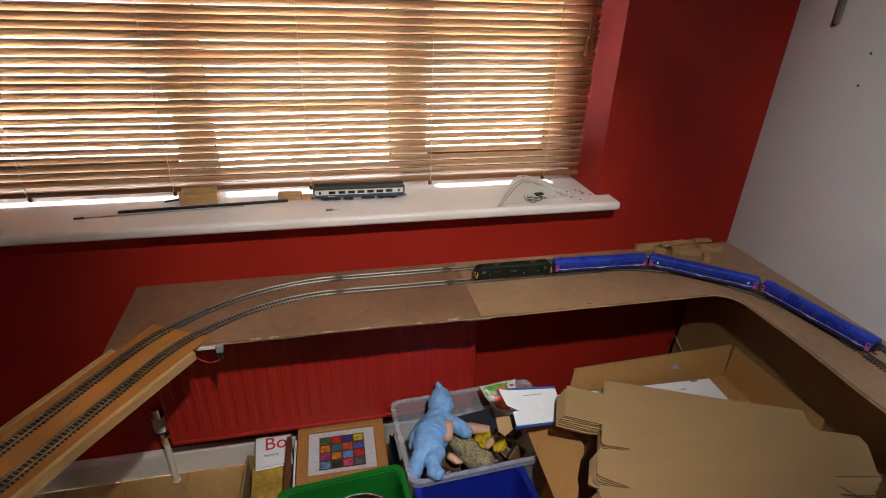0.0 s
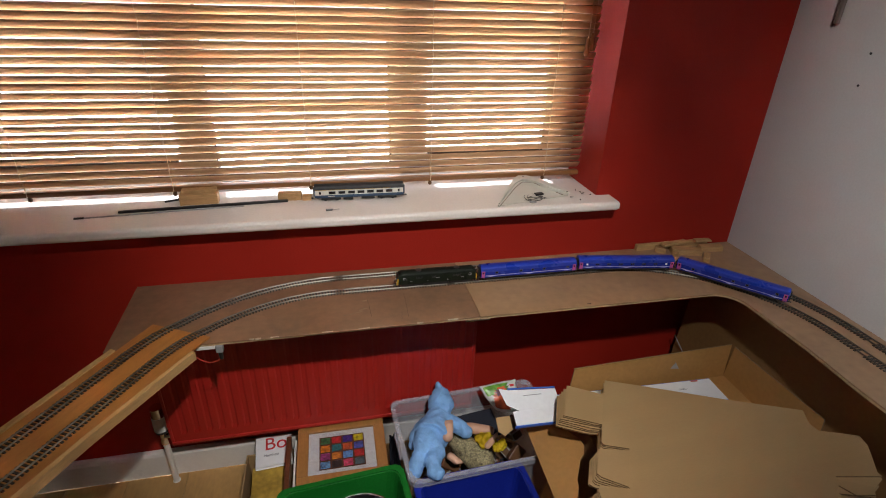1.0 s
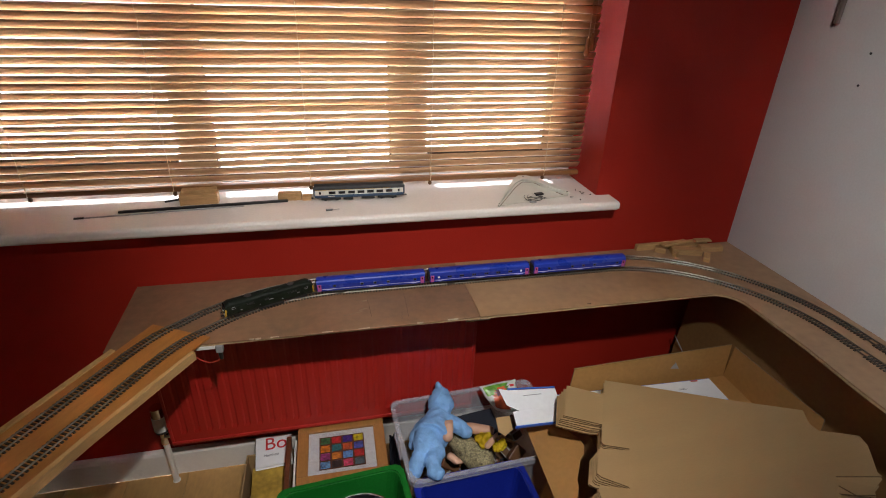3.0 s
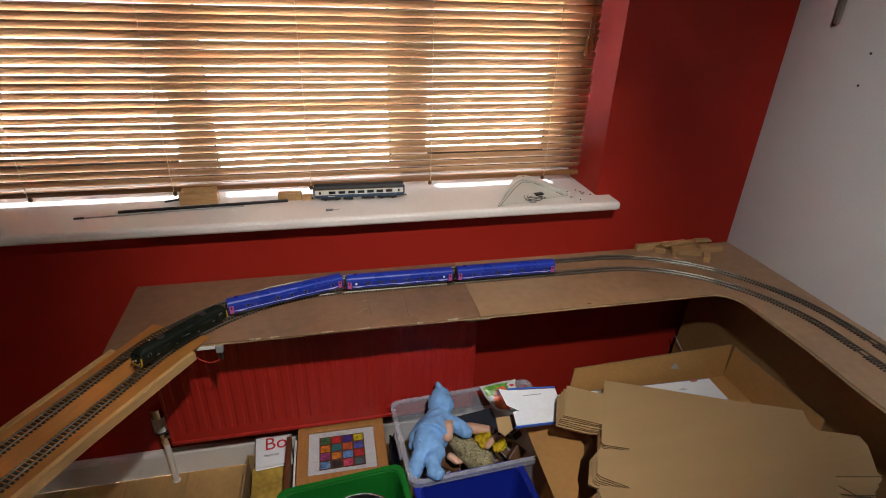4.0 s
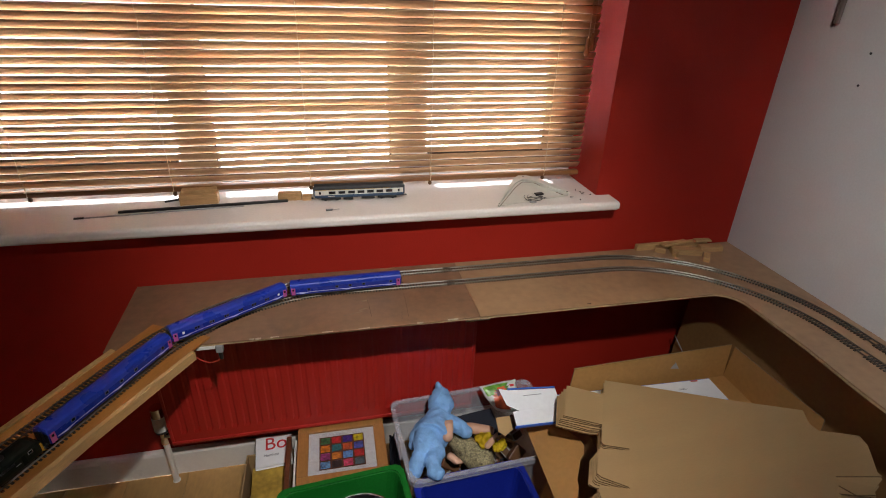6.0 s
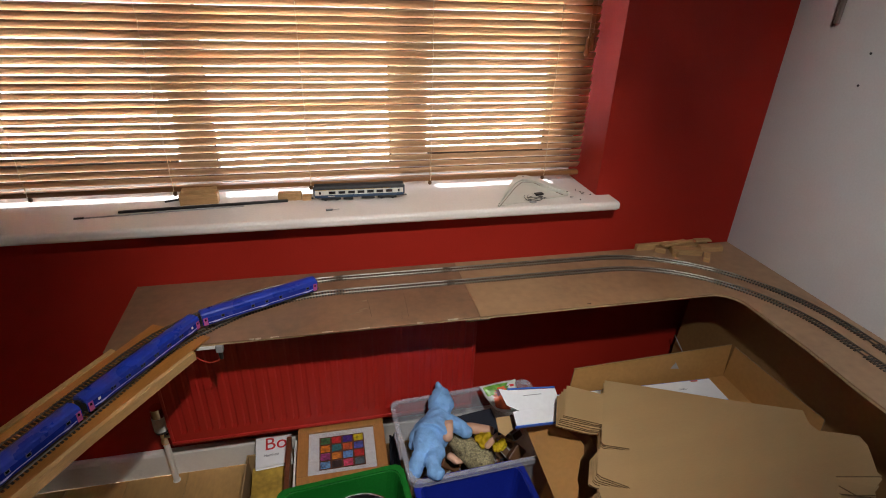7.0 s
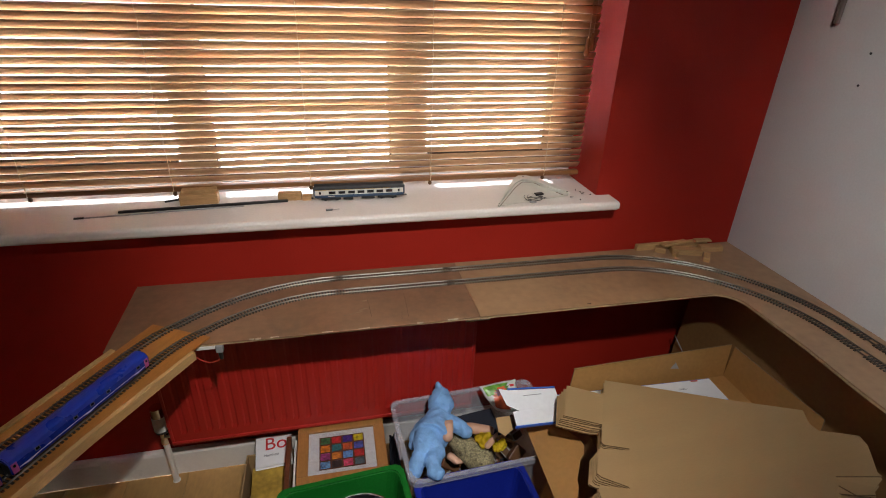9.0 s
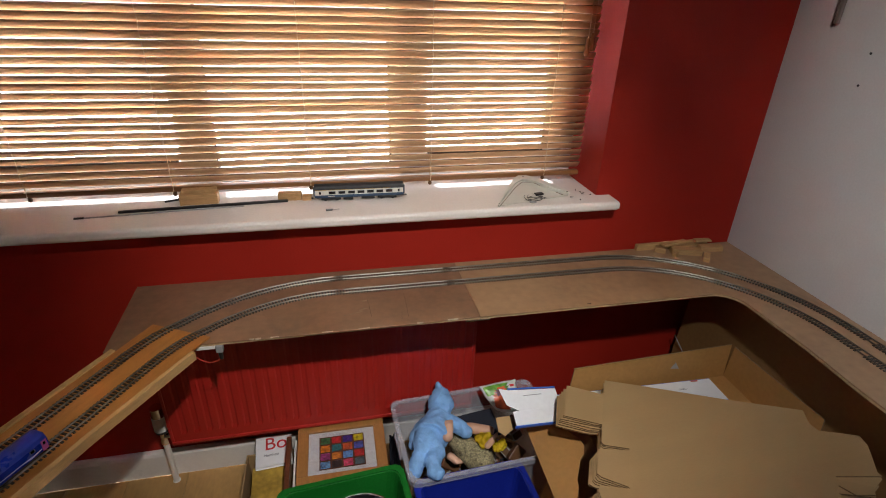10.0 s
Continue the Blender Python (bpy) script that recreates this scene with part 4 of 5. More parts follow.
# ---- offcut pile in the board's corner ----
def offcut(x, y, z, rz, w, d, h, rx=0, ry=0):
    return wood_block(pose(x, y, z, rx, ry, rz), (w, d, h), "pale pine offcut in a small pile on the train board")
offcut(-0.238, -0.0115, BOARD, 0.5, 0.280, 0.014, 0.022)
offcut(-0.298, -0.036, BOARD, -32, 0.034, 0.024, 0.016)
offcut(-0.216, -0.062, BOARD, -17, 0.100, 0.030, 0.020)
offcut(-0.113, -0.052, BOARD, -9, 0.080, 0.026, 0.019)
offcut(-0.170, -0.112, BOARD, 50, 0.052, 0.019, 0.014)
offcut(-0.243, -0.030, BOARD + 0.0224, 9, 0.105, 0.022, 0.008, rx=-3)
offcut(-0.128, -0.024, BOARD + 0.0224, -4, 0.060, 0.020, 0.007)
offcut(-0.262, -0.073, BOARD, 30, 0.022, 0.012, 0.012)

# rail on the white wall
a = thing("wall_strip", "narrow grey-brown wooden strip fixed upright on the white wall", "strip", pose(-0.0005, -0.146, 1.482, 0, 0, 0))
part("strip", block(B(), (-0.010, -0.0075, 0), (0.0, 0.0075, 0.42), 0.002), mat("weathered_strip", (0.27, 0.21, 0.17), 0.6, vary=0.15, scale=20), a)

# connector and wire under the board's end
a = thing("track_connector", "white strip and grey plug with a red wire under the board", "connector", pose(-1.72, -0.300, BOARD - 0.0094))
part("strip", block(B(), (-0.035, -0.014, -0.010), (0.016, 0.0, 0.0), 0.001), GLOSS_WHITE, a)
part("plug", block(B(), (0.017, -0.016, -0.022), (0.034, 0.0, -0.0005), 0.002), GREY, a)
part("lead", tube(B(), (0.026, -0.009, -0.044), (0.026, -0.009, -0.021), 0.0045, 0.006, seg=10), BLACK, a)
part("wire", sweep(B(), [(0.026 - 0.07 * q / 14, -0.009, -0.044 - 0.014 * math.sin(math.pi * q / 14) + 0.026 * (q / 14) ** 2) for q in range(15)], 0.0014, 6), REDWIRE, a, "thin red wire")
part("screw", tube(B(), (-0.030, -0.0155, -0.006), (-0.030, -0.0138, -0.006), 0.003, seg=10), CHROME, a)

# ---- storage below: tub, crates, boxes ----
def crate(name, label, m, w, d, h, material, rim_mat, taper=0.035, lip=0.014, wall=0.003, ribs=True):
    """An open plastic box: tapered walls, floor, turned-out rim."""
    t = thing(name, label, "storage box", m)
    def ring(z, g):
        k = z / h
        a, b = w / 2 - taper * (1 - k) - g, d / 2 - taper * (1 - k) - g
        r = 0.03
        pts = []
        for cx, cy, s in ((a - r, b - r, 0), (-a + r, b - r, 90), (-a + r, -b + r, 180), (a - r, -b + r, 270)):
            for q in range(5):
                an = radians(s + q * 22.5)
                pts.append((cx + r * math.cos(an), cy + r * math.sin(an), z))
        return pts
    bm = B()
    rings = [ring(0.0, 0.0), ring(h * 0.5, 0.0), ring(h - 0.002, 0.0), ring(h - 0.002, wall), ring(h * 0.5, wall), ring(wall, wall)]
    vs = [[bm.verts.new(p) for p in r] for r in rings]
    for a, b in zip(vs, vs[1:]):
        for k in range(len(a)):
            bm.faces.new((a[k], a[(k + 1) % len(a)], b[(k + 1) % len(a)], b[k]))
    bm.faces.new(vs[0]), bm.faces.new(vs[-1])
    part("body", bm, material, t)
    bm = B()
    prof = [ring(h - 0.001, 0.0), ring(h - 0.001, -lip), ring(h - 0.018, -lip - 0.001), ring(h - 0.018, -lip + 0.002), ring(h - 0.004, -lip + 0.002), ring(h - 0.0035, 0.0)]
    vs = [[bm.verts.new((x, y, z + 0.003)) for x, y, z in r] for r in prof]
    for a, b in zip(vs, vs[1:] + vs[:1]):
        for k in range(len(a)):
            bm.faces.new((a[k], a[(k + 1) % len(a)], b[(k + 1) % len(a)], b[k]))
    part("rim", bm, rim_mat, t, smooth=False)
    if ribs:
        for sx in (-1, 1):
            part("handle", block(B(), (sx * (w / 2 + lip * 0.2), -0.05, h - 0.03), (sx * (w / 2 + lip + 0.006), 0.05, h - 0.012), 0.004), rim_mat, t)
    return t

crate("clear_tub", "clear plastic storage tub holding dolls and toys", pose(-0.998, -0.277, 0, 0, 0, 3.2), 0.475, 0.31, 0.30, TUB, TUBRIM)
crate("green_crate", "green plastic storage crate on the floor", pose(-1.405, -0.617, 0, 0, 0, 5), 0.33, 0.46, 0.28, GREEN_BOX, GREEN_BOX)
crate("blue_crate", "deep blue plastic storage crate on the floor", pose(-1.052, -0.632, 0, 0, 0, 3), 0.305, 0.40, 0.28, BLUE_BOX, BLUE_BOX)
a = thing("round_pan", "dark round pan with a bright rim in the green crate", "pan", pose(-1.384, -0.545, 0.0035))
bm = B()
rr = [(0.0, 0.095), (0.01, 0.105), (0.265, 0.112), (0.265, 0.108), (0.06, 0.100)]
vs = [[bm.verts.new((r * math.cos(q * math.pi / 20), r * math.sin(q * math.pi / 20), z)) for q in range(40)] for z, r in rr]
for x, y in zip(vs, vs[1:]):
    for k in range(40):
        bm.faces.new((x[k], x[(k + 1) % 40], y[(k + 1) % 40], y[k]))
bm.faces.new(vs[0]), bm.faces.new(vs[-1])
part("bowl", bm, BLACK, a, smooth=False)
bm = B()
sweep(bm, [(0.110 * math.cos(q * math.pi / 24), 0.110 * math.sin(q * math.pi / 24), 0.2675) for q in range(49)], 0.003, 8)
part("rim", bm, CHROME, a, "bright metal rim")

# a doll in a pale blue hooded suit, lying face down over the tub's edge
def limb(bm, pts, rs, slot):
    """Rounded limb through points with radii."""
    for i in range(len(pts) - 1):
        a, b = Vector(pts[i]), Vector(pts[i + 1])
        for k in range(7):
            u = k / 6
            ball(bm, a.lerp(b, u), rs[i] + (rs[i + 1] - rs[i]) * u, slot, seg=14)

def fuse(ob, size, mats):
    """One skin over the joined balls."""
    r = ob.modifiers.new("skin", "REMESH")
    r.mode, r.voxel_size, r.use_smooth_shade = "VOXEL", size, True
    s = ob.modifiers.new("soft", "SMOOTH")
    s.iterations, s.factor = 5, 0.5

bm = B()
ball(bm, (-1.096, -0.190, 0.325), (0.042, 0.044, 0.044), 0, seg=20)
ball(bm, (-1.093, -0.170, 0.343), (0.030, 0.029, 0.029), 0)
limb(bm, [(-1.093, -0.160, 0.352), (-1.098, -0.142, 0.374)], [0.018, 0.006], 0)
limb(bm, [(-1.118, -0.246, 0.318), (-1.138, -0.275, 0.318), (-1.158, -0.316, 0.316)], [0.036, 0.042, 0.044], 0)
tube(bm, (-1.110, -0.232, 0.320), (-1.150, -0.308, 0.318), 0.036, 0.056, seg=28)
tube(bm, (-1.150, -0.308, 0.318), (-1.1525, -0.313, 0.318), 0.056, 0.054, seg=28)
limb(bm, [(-1.163, -0.322, 0.314), (-1.166, -0.331, 0.312)], [0.046, 0.047], 0)
limb(bm, [(-1.092, -0.262, 0.322), (-1.058, -0.296, 0.325), (-1.042, -0.310, 0.316)], [0.027, 0.024, 0.021], 0)
limb(bm, [(-1.162, -0.258, 0.315), (-1.194, -0.285, 0.302), (-1.203, -0.305, 0.290)], [0.024, 0.020, 0.017], 0)
limb(bm, [(-1.186, -0.356, 0.306), (-1.206, -0.385, 0.303), (-1.213, -0.405, 0.290)], [0.028, 0.025, 0.021], 0)
limb(bm, [(-1.146, -0.364, 0.308), (-1.164, -0.400, 0.316), (-1.168, -0.436, 0.316)], [0.028, 0.025, 0.022], 0)
limb(bm, [(-1.168, -0.440, 0.318), (-1.156, -0.452, 0.322)], [0.022, 0.017], 0)
doll = tagged(part("doll", bm, BLUE_FLEECE), "soft doll in a pale blue hooded fleece suit, face down", "doll")
fuse(doll, 0.0034, None)
tx = bpy.data.textures.new("fleece_folds", "CLOUDS")
tx.noise_scale = 0.022
dm = doll.modifiers.new("folds", "DISPLACE")
dm.texture, dm.strength, dm.mid_level = tx, 0.010, 0.5

# a second doll below it, bare limbs and a mottled dress
bm = B()
limb(bm, [(-1.060, -0.296, 0.262), (-1.035, -0.335, 0.258), (-1.005, -0.372, 0.250)], [0.030, 0.038, 0.040], 0)
dress = tagged(part("doll_dress", bm, TWEED), "mottled grey-brown doll dress in the tub", "doll clothes")
fuse(dress, 0.0035, None)
dm = dress.modifiers.new("folds", "DISPLACE")
dm.texture, dm.strength, dm.mid_level = tx, 0.012, 0.5
bm = B()
limb(bm, [(-1.050, -0.268, 0.290), (-1.015, -0.285, 0.300), (-0.960, -0.300, 0.296)], [0.018, 0.018, 0.015], 0)
limb(bm, [(-1.098, -0.352, 0.268), (-1.084, -0.368, 0.264)], [0.012, 0.012], 0)
for k in range(4):
    limb(bm, [(-1.090 + k * 0.0055, -0.372, 0.270), (-1.087 + k * 0.006, -0.381, 0.268)], [0.0042, 0.0036], 0)
limb(bm, [(-1.104, -0.328, 0.328), (-1.097, -0.306, 0.343)], [0.017, 0.016], 0)
for k in range(5):
    limb(bm, [(-1.109 + k * 0.0062, -0.300, 0.348), (-1.110 + k * 0.0065, -0.290, 0.352)], [0.0044, 0.0038], 0)
limb(bm, [(-0.985, -0.358, 0.296), (-0.968, -0.346, 0.300)], [0.010, 0.010], 0)
for k in range(4):
    limb(bm, [(-0.968 + k * 0.006, -0.345 + k * 0.004, 0.306), (-0.962 + k * 0.006, -0.337 + k * 0.004, 0.309)], [0.0045, 0.0035], 0)
d2 = tagged(part("doll", bm, SKIN), "bare-limbed vinyl doll lying in the tub", "doll")
fuse(d2, 0.0028, None)
def cloth(name, pts, thick, material, label, category, seed, lump=0.008):
    """A crumpled piece of cloth over a quadrilateral."""
    rnd = random.Random(seed)
    A, Bq, Cq, D = (Vector(p) for p in pts)
    n = 14
    bm = B()
    g = [[None] * (n + 1) for _ in range(n + 1)]
    o = rnd.uniform(0, 50)
    for i in range(n + 1):
        for j in range(n + 1):
            u, v = i / n, j / n
            p = A.lerp(Bq, u).lerp(D.lerp(Cq, u), v)
            p.z += lump * noise.noise((u * 3 + o, v * 3, o)) * 2 + 0.004 * noise.noise((u * 9 + o, v * 9, 3))
            g[i][j] = bm.verts.new(p)
    for i in range(n):
        for j in range(n):
            bm.faces.new((g[i][j], g[i + 1][j], g[i + 1][j + 1], g[i][j + 1]))
    bmesh.ops.solidify(bm, geom=bm.faces[:], thickness=thick)
    ob = part(name, bm, material, smooth=True)
    return tagged(ob, label, category)
cloth("yellow_cloth", [(-1.022, -0.318, 0.303), (-0.968, -0.300, 0.303), (-0.948, -0.348, 0.298), (-1.006, -0.368, 0.298)], 0.006, YELLOW_CLOTH, "bright yellow cloth crumpled in the tub", "cloth", 3)
cloth("yellow_cloth", [(-0.968, -0.338, 0.288), (-0.922, -0.335, 0.286), (-0.922, -0.362, 0.280), (-0.965, -0.370, 0.282)], 0.005, YELLOW_CLOTH, "yellow cloth corner deep in the tub", "cloth", 8)
cloth("navy_cloth", [(-1.265, -0.175, 0.20), (-1.238, -0.165, 0.205), (-1.240, -0.40, 0.13), (-1.285, -0.36, 0.13)], 0.008, NAVY, "dark navy cloth pushed between frames and tub", "cloth", 4, 0.02)
a = tagged(part("navy_book", block(B(), (-0.075, -0.05, 0), (0.075, 0.05, 0.014), 0.001, m=pose(-0.985, -0.225, 0.236, 8, -3, 5)), [NAVY]), "dark navy hardback standing in the tub", "book")
a = thing("toy_pile", "pale and dark toys filling the bottom of the tub", "toys", pose(-0.998, -0.277, 0.0055, 0, 0, 3.2), kind="stuff")
bm = B()
rnd = random.Random(11)
for k in range(46):
    block(bm, (-0.03, -0.02, -0.015), (0.03, 0.02, 0.015), 0.004, m=pose(rnd.uniform(-0.165, 0.165), rnd.uniform(-0.085, 0.085), rnd.uniform(0.04, 0.20), rnd.uniform(-60, 60), rnd.uniform(-60, 60), rnd.uniform(0, 180)), slot=k % 4)
part("toys", bm, [KNOB, FRAMEDARK, NAVY, GREY], a)

# printed foil pouch leaning on the tub's back rim
def pouch():
    t = thing("food_pouch", "shiny printed foil pouch, white with red and green, in the tub", "pouch", Matrix.Translation((-0.893, -0.190, 0.326)) @ Euler((radians(40), 0, 0)).to_matrix().to_4x4())
    corners = [(-0.066, 0.040), (0.0, 0.047), (0.064, 0.050), (0.061, -0.005), (0.050, -0.058), (0.0, -0.050), (-0.022, -0.042), (-0.052, 0.005)]
    edge = []
    for (x0, y0), (x1, y1) in zip(corners, corners[1:] + corners[:1]):
        edge += [(x0 + (x1 - x0) * q / 8, y0 + (y1 - y0) * q / 8) for q in range(8)]
    n = len(edge)
    bm = B()
    levels = (1.0, 0.93, 0.86, 0.75, 0.62, 0.48, 0.34, 0.2, 0.08)
    for side in (1, -1):
        rings = []
        for k in levels:
            h = 0.013 * (1 - k * k) ** 0.6
            rings.append([bm.verts.new((x * k, y * k, side * h * (1 + 0.25 * noise.noise((x * 45 * k, y * 45 * k, side)) ) + (0.0025 * math.sin(q * 1.3) if k == 1.0 else 0))) for q, (x, y) in enumerate(edge)])
        for lv, (a, b) in enumerate(zip(rings, rings[1:])):
            for q in range(n):
                f = bm.faces.new((a[q], a[(q + 1) % n], b[(q + 1) % n], b[q]))
                c = f.calc_center_median()
                berry = math.hypot(c.x + 0.002, c.y - 0.012) < 0.013
                fruit = math.hypot((c.x - 0.004) / 0.030, (c.y + 0.012) / 0.042) < 1
                leaf = c.y > 0.004 + 0.012 * noise.noise((c.x * 70, c.y * 70, 2)) and c.x < 0.03
                f.material_index = 0 if lv < 2 else (3 if berry else (1 if fruit else (2 if leaf else 0)))
        bm.faces.new(rings[-1]).material_index = 1
    bmesh.ops.remove_doubles(bm, verts=bm.verts, dist=0.0002)
    part("pouch", bm, [FOIL, FOIL_RED, FOIL_GREEN, FOIL_PLUM], t, smooth=True)
    part("badge", tube(B(), (0.043, 0.030, 0.006), (0.043, 0.030, 0.0105), 0.013, seg=20), FOIL, t, "round white printed badge")
    part("badge_mark", block(B(), (0.035, 0.026, 0.0105), (0.051, 0.034, 0.0111), 0.001), REDINK, t)
pouch()

# ---- picture frames, books and box in the corner ----
box = thing("low_cardboard_box", "low open cardboard box holding frames and books", "cardboard box", pose(-1.508, -0.225, 0))
CW, CD, CH = 0.46, 0.27, 0.115
for lo, hi in (((-CW / 2, -CD / 2, 0), (CW / 2, CD / 2, 0.004)), ((-CW / 2, -CD / 2, 0.004), (-CW / 2 + 0.005, CD / 2, CH)), ((CW / 2 - 0.005, -CD / 2, 0.004), (CW / 2, CD / 2, CH)), ((-CW / 2 + 0.005, CD / 2 - 0.005, 0.004), (CW / 2 - 0.005, CD / 2, CH)), ((-CW / 2 + 0.005, -CD / 2, 0.004), (CW / 2 - 0.005, -CD / 2 + 0.005, CH))):
    part("panel", block(B(), lo, hi, 0.0008), CARD, box)

def book(m, w, d, h, cover, label, spine=None):
    t = thing("book", label, "book", m, "books in the box")
    part("pages", block(B(), (-w / 2 + 0.003, -d / 2 + 0.003, 0.002), (w / 2 - 0.003, d / 2 - 0.003, h - 0.002)), PAPER, t)
    bm = block(block(block(B(), (-w / 2, -d / 2, 0), (w / 2, d / 2, 0.002), 0.0005), (-w / 2, -d / 2, h - 0.002), (w / 2, d / 2, h), 0.0005), (-w / 2, -d / 2, 0.002), (-w / 2 + 0.002, d / 2, h - 0.002))
    part("cover", bm, cover, t)
    return t
BOOKTAN = mat("tan_book_cover", (0.42, 0.27, 0.11), 0.5, vary=0.4, scale=18, color2=(0.16, 0.14, 0.12))
BOOKOCHRE = mat("ochre_book_cover", (0.50, 0.33, 0.06), 0.5, vary=0.3, scale=14)
book(pose(-1.66, -0.222, 0.0045, 0, 0, 2), 0.12, 0.20, 0.05, BOOKTAN, "worn tan book at the bottom of the box")
book(pose(-1.655, -0.235, 0.055, 0, 0, -2), 0.12, 0.16, 0.03, BOOKTAN, "mottled brown book in the box")
book(pose(-1.652, -0.225, 0.0855, 0, 0, 3), 0.115, 0.17, 0.022, BOOKOCHRE, "ochre picture book in the box")
wb = book(pose(-1.647, -0.101, 0.1225, 7, 0, 4), 0.116, 0.118, 0.014, PAPER, "white book with red lettering on its cover")

def lettering(word, size, m, material, parent, label):
    cu = bpy.data.curves.new("lettering", "FONT")
    cu.body, cu.size, cu.extrude = word, size, 0.0003
    ob = bpy.data.objects.new("lettering_tmp", cu)
    scene.collection.objects.link(ob)
    dg = bpy.context.evaluated_depsgraph_get()
    me = bpy.data.meshes.new_from_object(ob.evaluated_get(dg))
    bpy.data.objects.remove(ob)
    me.materials.clear()
    me.materials.append(material)
    o = new("lettering", me)
    o.parent, o.matrix_basis = parent, m
    return tagged(o, label)
lettering("Bo", 0.068, pose(-0.031, 0.003, 0.0146), REDINK, wb, "bold red lettering")
lettering("Hand-pa", 0.014, pose(-0.032, -0.022, 0.0146), INK, wb, "thin grey lettering")

def picture_frame(name, m, w, d, bar, depth, wood, label):
    t = thing(name, label, "picture frame", m)
    for k, (lo, hi) in enumerate((((-w / 2, -d / 2), (w / 2, -d / 2 + bar)), ((-w / 2, d / 2 - bar), (w / 2, d / 2)), ((-w / 2, -d / 2 + bar), (-w / 2 + bar, d / 2 - bar)), ((w / 2 - bar, -d / 2 + bar), (w / 2, d / 2 - bar)))):
        part("frame_bar", block(B(), (*lo, 0), (*hi, depth), 0.002), wood, t)
    part("backing", block(B(), (-w / 2 + bar, -d / 2 + bar, 0.001), (w / 2 - bar, d / 2 - bar, 0.005)), CARD, t)
    return t
TILT = Matrix.Translation((-1.421, -0.200, 0.1835)) @ Euler((radians(3), 0, radians(-0.5))).to_matrix().to_4x4()
pf = picture_frame("picture_frame", TILT, 0.282, 0.236, 0.035, 0.018, FRAMEWOOD, "honey wood picture frame around a grid of coloured squares")
part("mount", block(B(), (-0.106, -0.083, 0.0052), (0.106, 0.083, 0.009)), MOUNT, pf, "pale grey picture mount")
part("picture", block(B(), (-0.072, -0.064, 0.0092), (0.072, 0.062, 0.0098)), FRAMEDARK, pf)
COLS = [(0.04, 0.13, 0.05), (0.50, 0.02, 0.02), (0.04, 0.02, 0.22), (0.75, 0.48, 0.01), (0.60, 0.16, 0.01), (0.02, 0.16, 0.18), (0.50, 0.08, 0.02), (0.05, 0.08, 0.40),
        (0.30, 0.04, 0.18), (0.55, 0.17, 0.02), (0.10, 0.25, 0.60), (0.45, 0.02, 0.02), (0.12, 0.28, 0.65), (0.03, 0.02, 0.02), (0.55, 0.05, 0.12), (0.06, 0.10, 0.12)]
for k, c in enumerate(COLS):
    i, j = k % 4, k // 4
    x, y = -0.0535 + i * 0.0357, 0.0455 - j * 0.031
    part("coloured_square", block(B(), (x - 0.0150, y - 0.0128, 0.0099), (x + 0.0150, y + 0.0128, 0.0107), 0.0004, segments=1), mat("square_paint_%s" % "abcdefghijklmnop"[k], tuple(min(0.85, 1.5 * v) for v in c), 0.5, vary=0.45, scale=60, fine=120), pf)
gl = part("glass", block(B(), (-0.106, -0.083, 0.0125), (0.106, 0.083, 0.0133)), clear_mat("frame_glass", (0.02, 0.02, 0.02), 0.125, 0.12), pf)
gl.visible_shadow = False
# frames standing on edge in the box on either side
fr = picture_frame("picture_frame", pose(-1.594, -0.213, 0.004, 0, -87, 0) @ pose(0.088, 0, 0), 0.176, 0.235, 0.02, 0.016, FRAMEDARK, "dark wooden frame standing on edge in the box")
fr = picture_frame("picture_frame", pose(-1.573, -0.213, 0.004, 0, -88, 0) @ pose(0.080, 0, 0), 0.160, 0.225, 0.014, 0.009, GLOSS_WHITE, "slim white frame standing on edge in the box")
fr = picture_frame("picture_frame", pose(-1.286, -0.215, 0.004, 0, -89, 0) @ pose(0.092, 0, 0), 0.184, 0.225, 0.02, 0.012, FRAMEDARK, "dark wooden frame standing on edge in the box")
t = thing("canvas_stack", "stack of flat frames and boards under the top picture", "frames", pose(-1.42, -0.215, 0.0045))
for k in range(6):
    part("board", block(B(), (-0.118 + 0.002 * (k % 2), -0.115, 0.028 * k), (0.116, 0.115, 0.028 * k + 0.0265), 0.002), FRAMEDARK if k % 2 else CARD, t)

# ---- cardboard under the board ----
def sheet(name, outline, thick, m, label, parent=None, material=None):
    """One cut panel of corrugated board lying in its own plane."""
    bm = plate(B(), outline, 0, thick)
    bm.normal_update()
    for f in bm.faces:
        if abs(f.normal.z) < 0.5:
            f.material_index = 1
    ob = part(name, bm, [material or CARD, CARD_EDGE], parent)
    ob.matrix_basis = m
    return ob if parent else tagged(ob, label, "cardboard")

bigbox = thing("cardboard_box", "large brown cardboard box with its back flap raised", "cardboard box", pose(-0.43, -0.74, 0))
W2, D2, H2 = 0.29, 0.44, 0.40
for nm, lo, hi in (("bottom", (-W2, -D2, 0), (W2, D2, 0.004)), ("panel", (-W2, -D2, 0.004), (-W2 + 0.005, D2, H2)), ("panel", (W2 - 0.005, -D2, 0.004), (W2, D2, H2)), ("panel", (-W2 + 0.005, D2 - 0.005, 0.004), (W2 - 0.005, D2, H2)), ("panel", (-W2 + 0.005, -D2, 0.004), (W2 - 0.005, -D2 + 0.005, H2)),
                   ("flap", (-W2 + 0.006, -D2 + 0.006, H2 - 0.005), (W2 - 0.006, D2 - 0.006, H2 - 0.001))):
    part(nm, block(B(), lo, hi, 0.0008), CARD_DARK, bigbox)
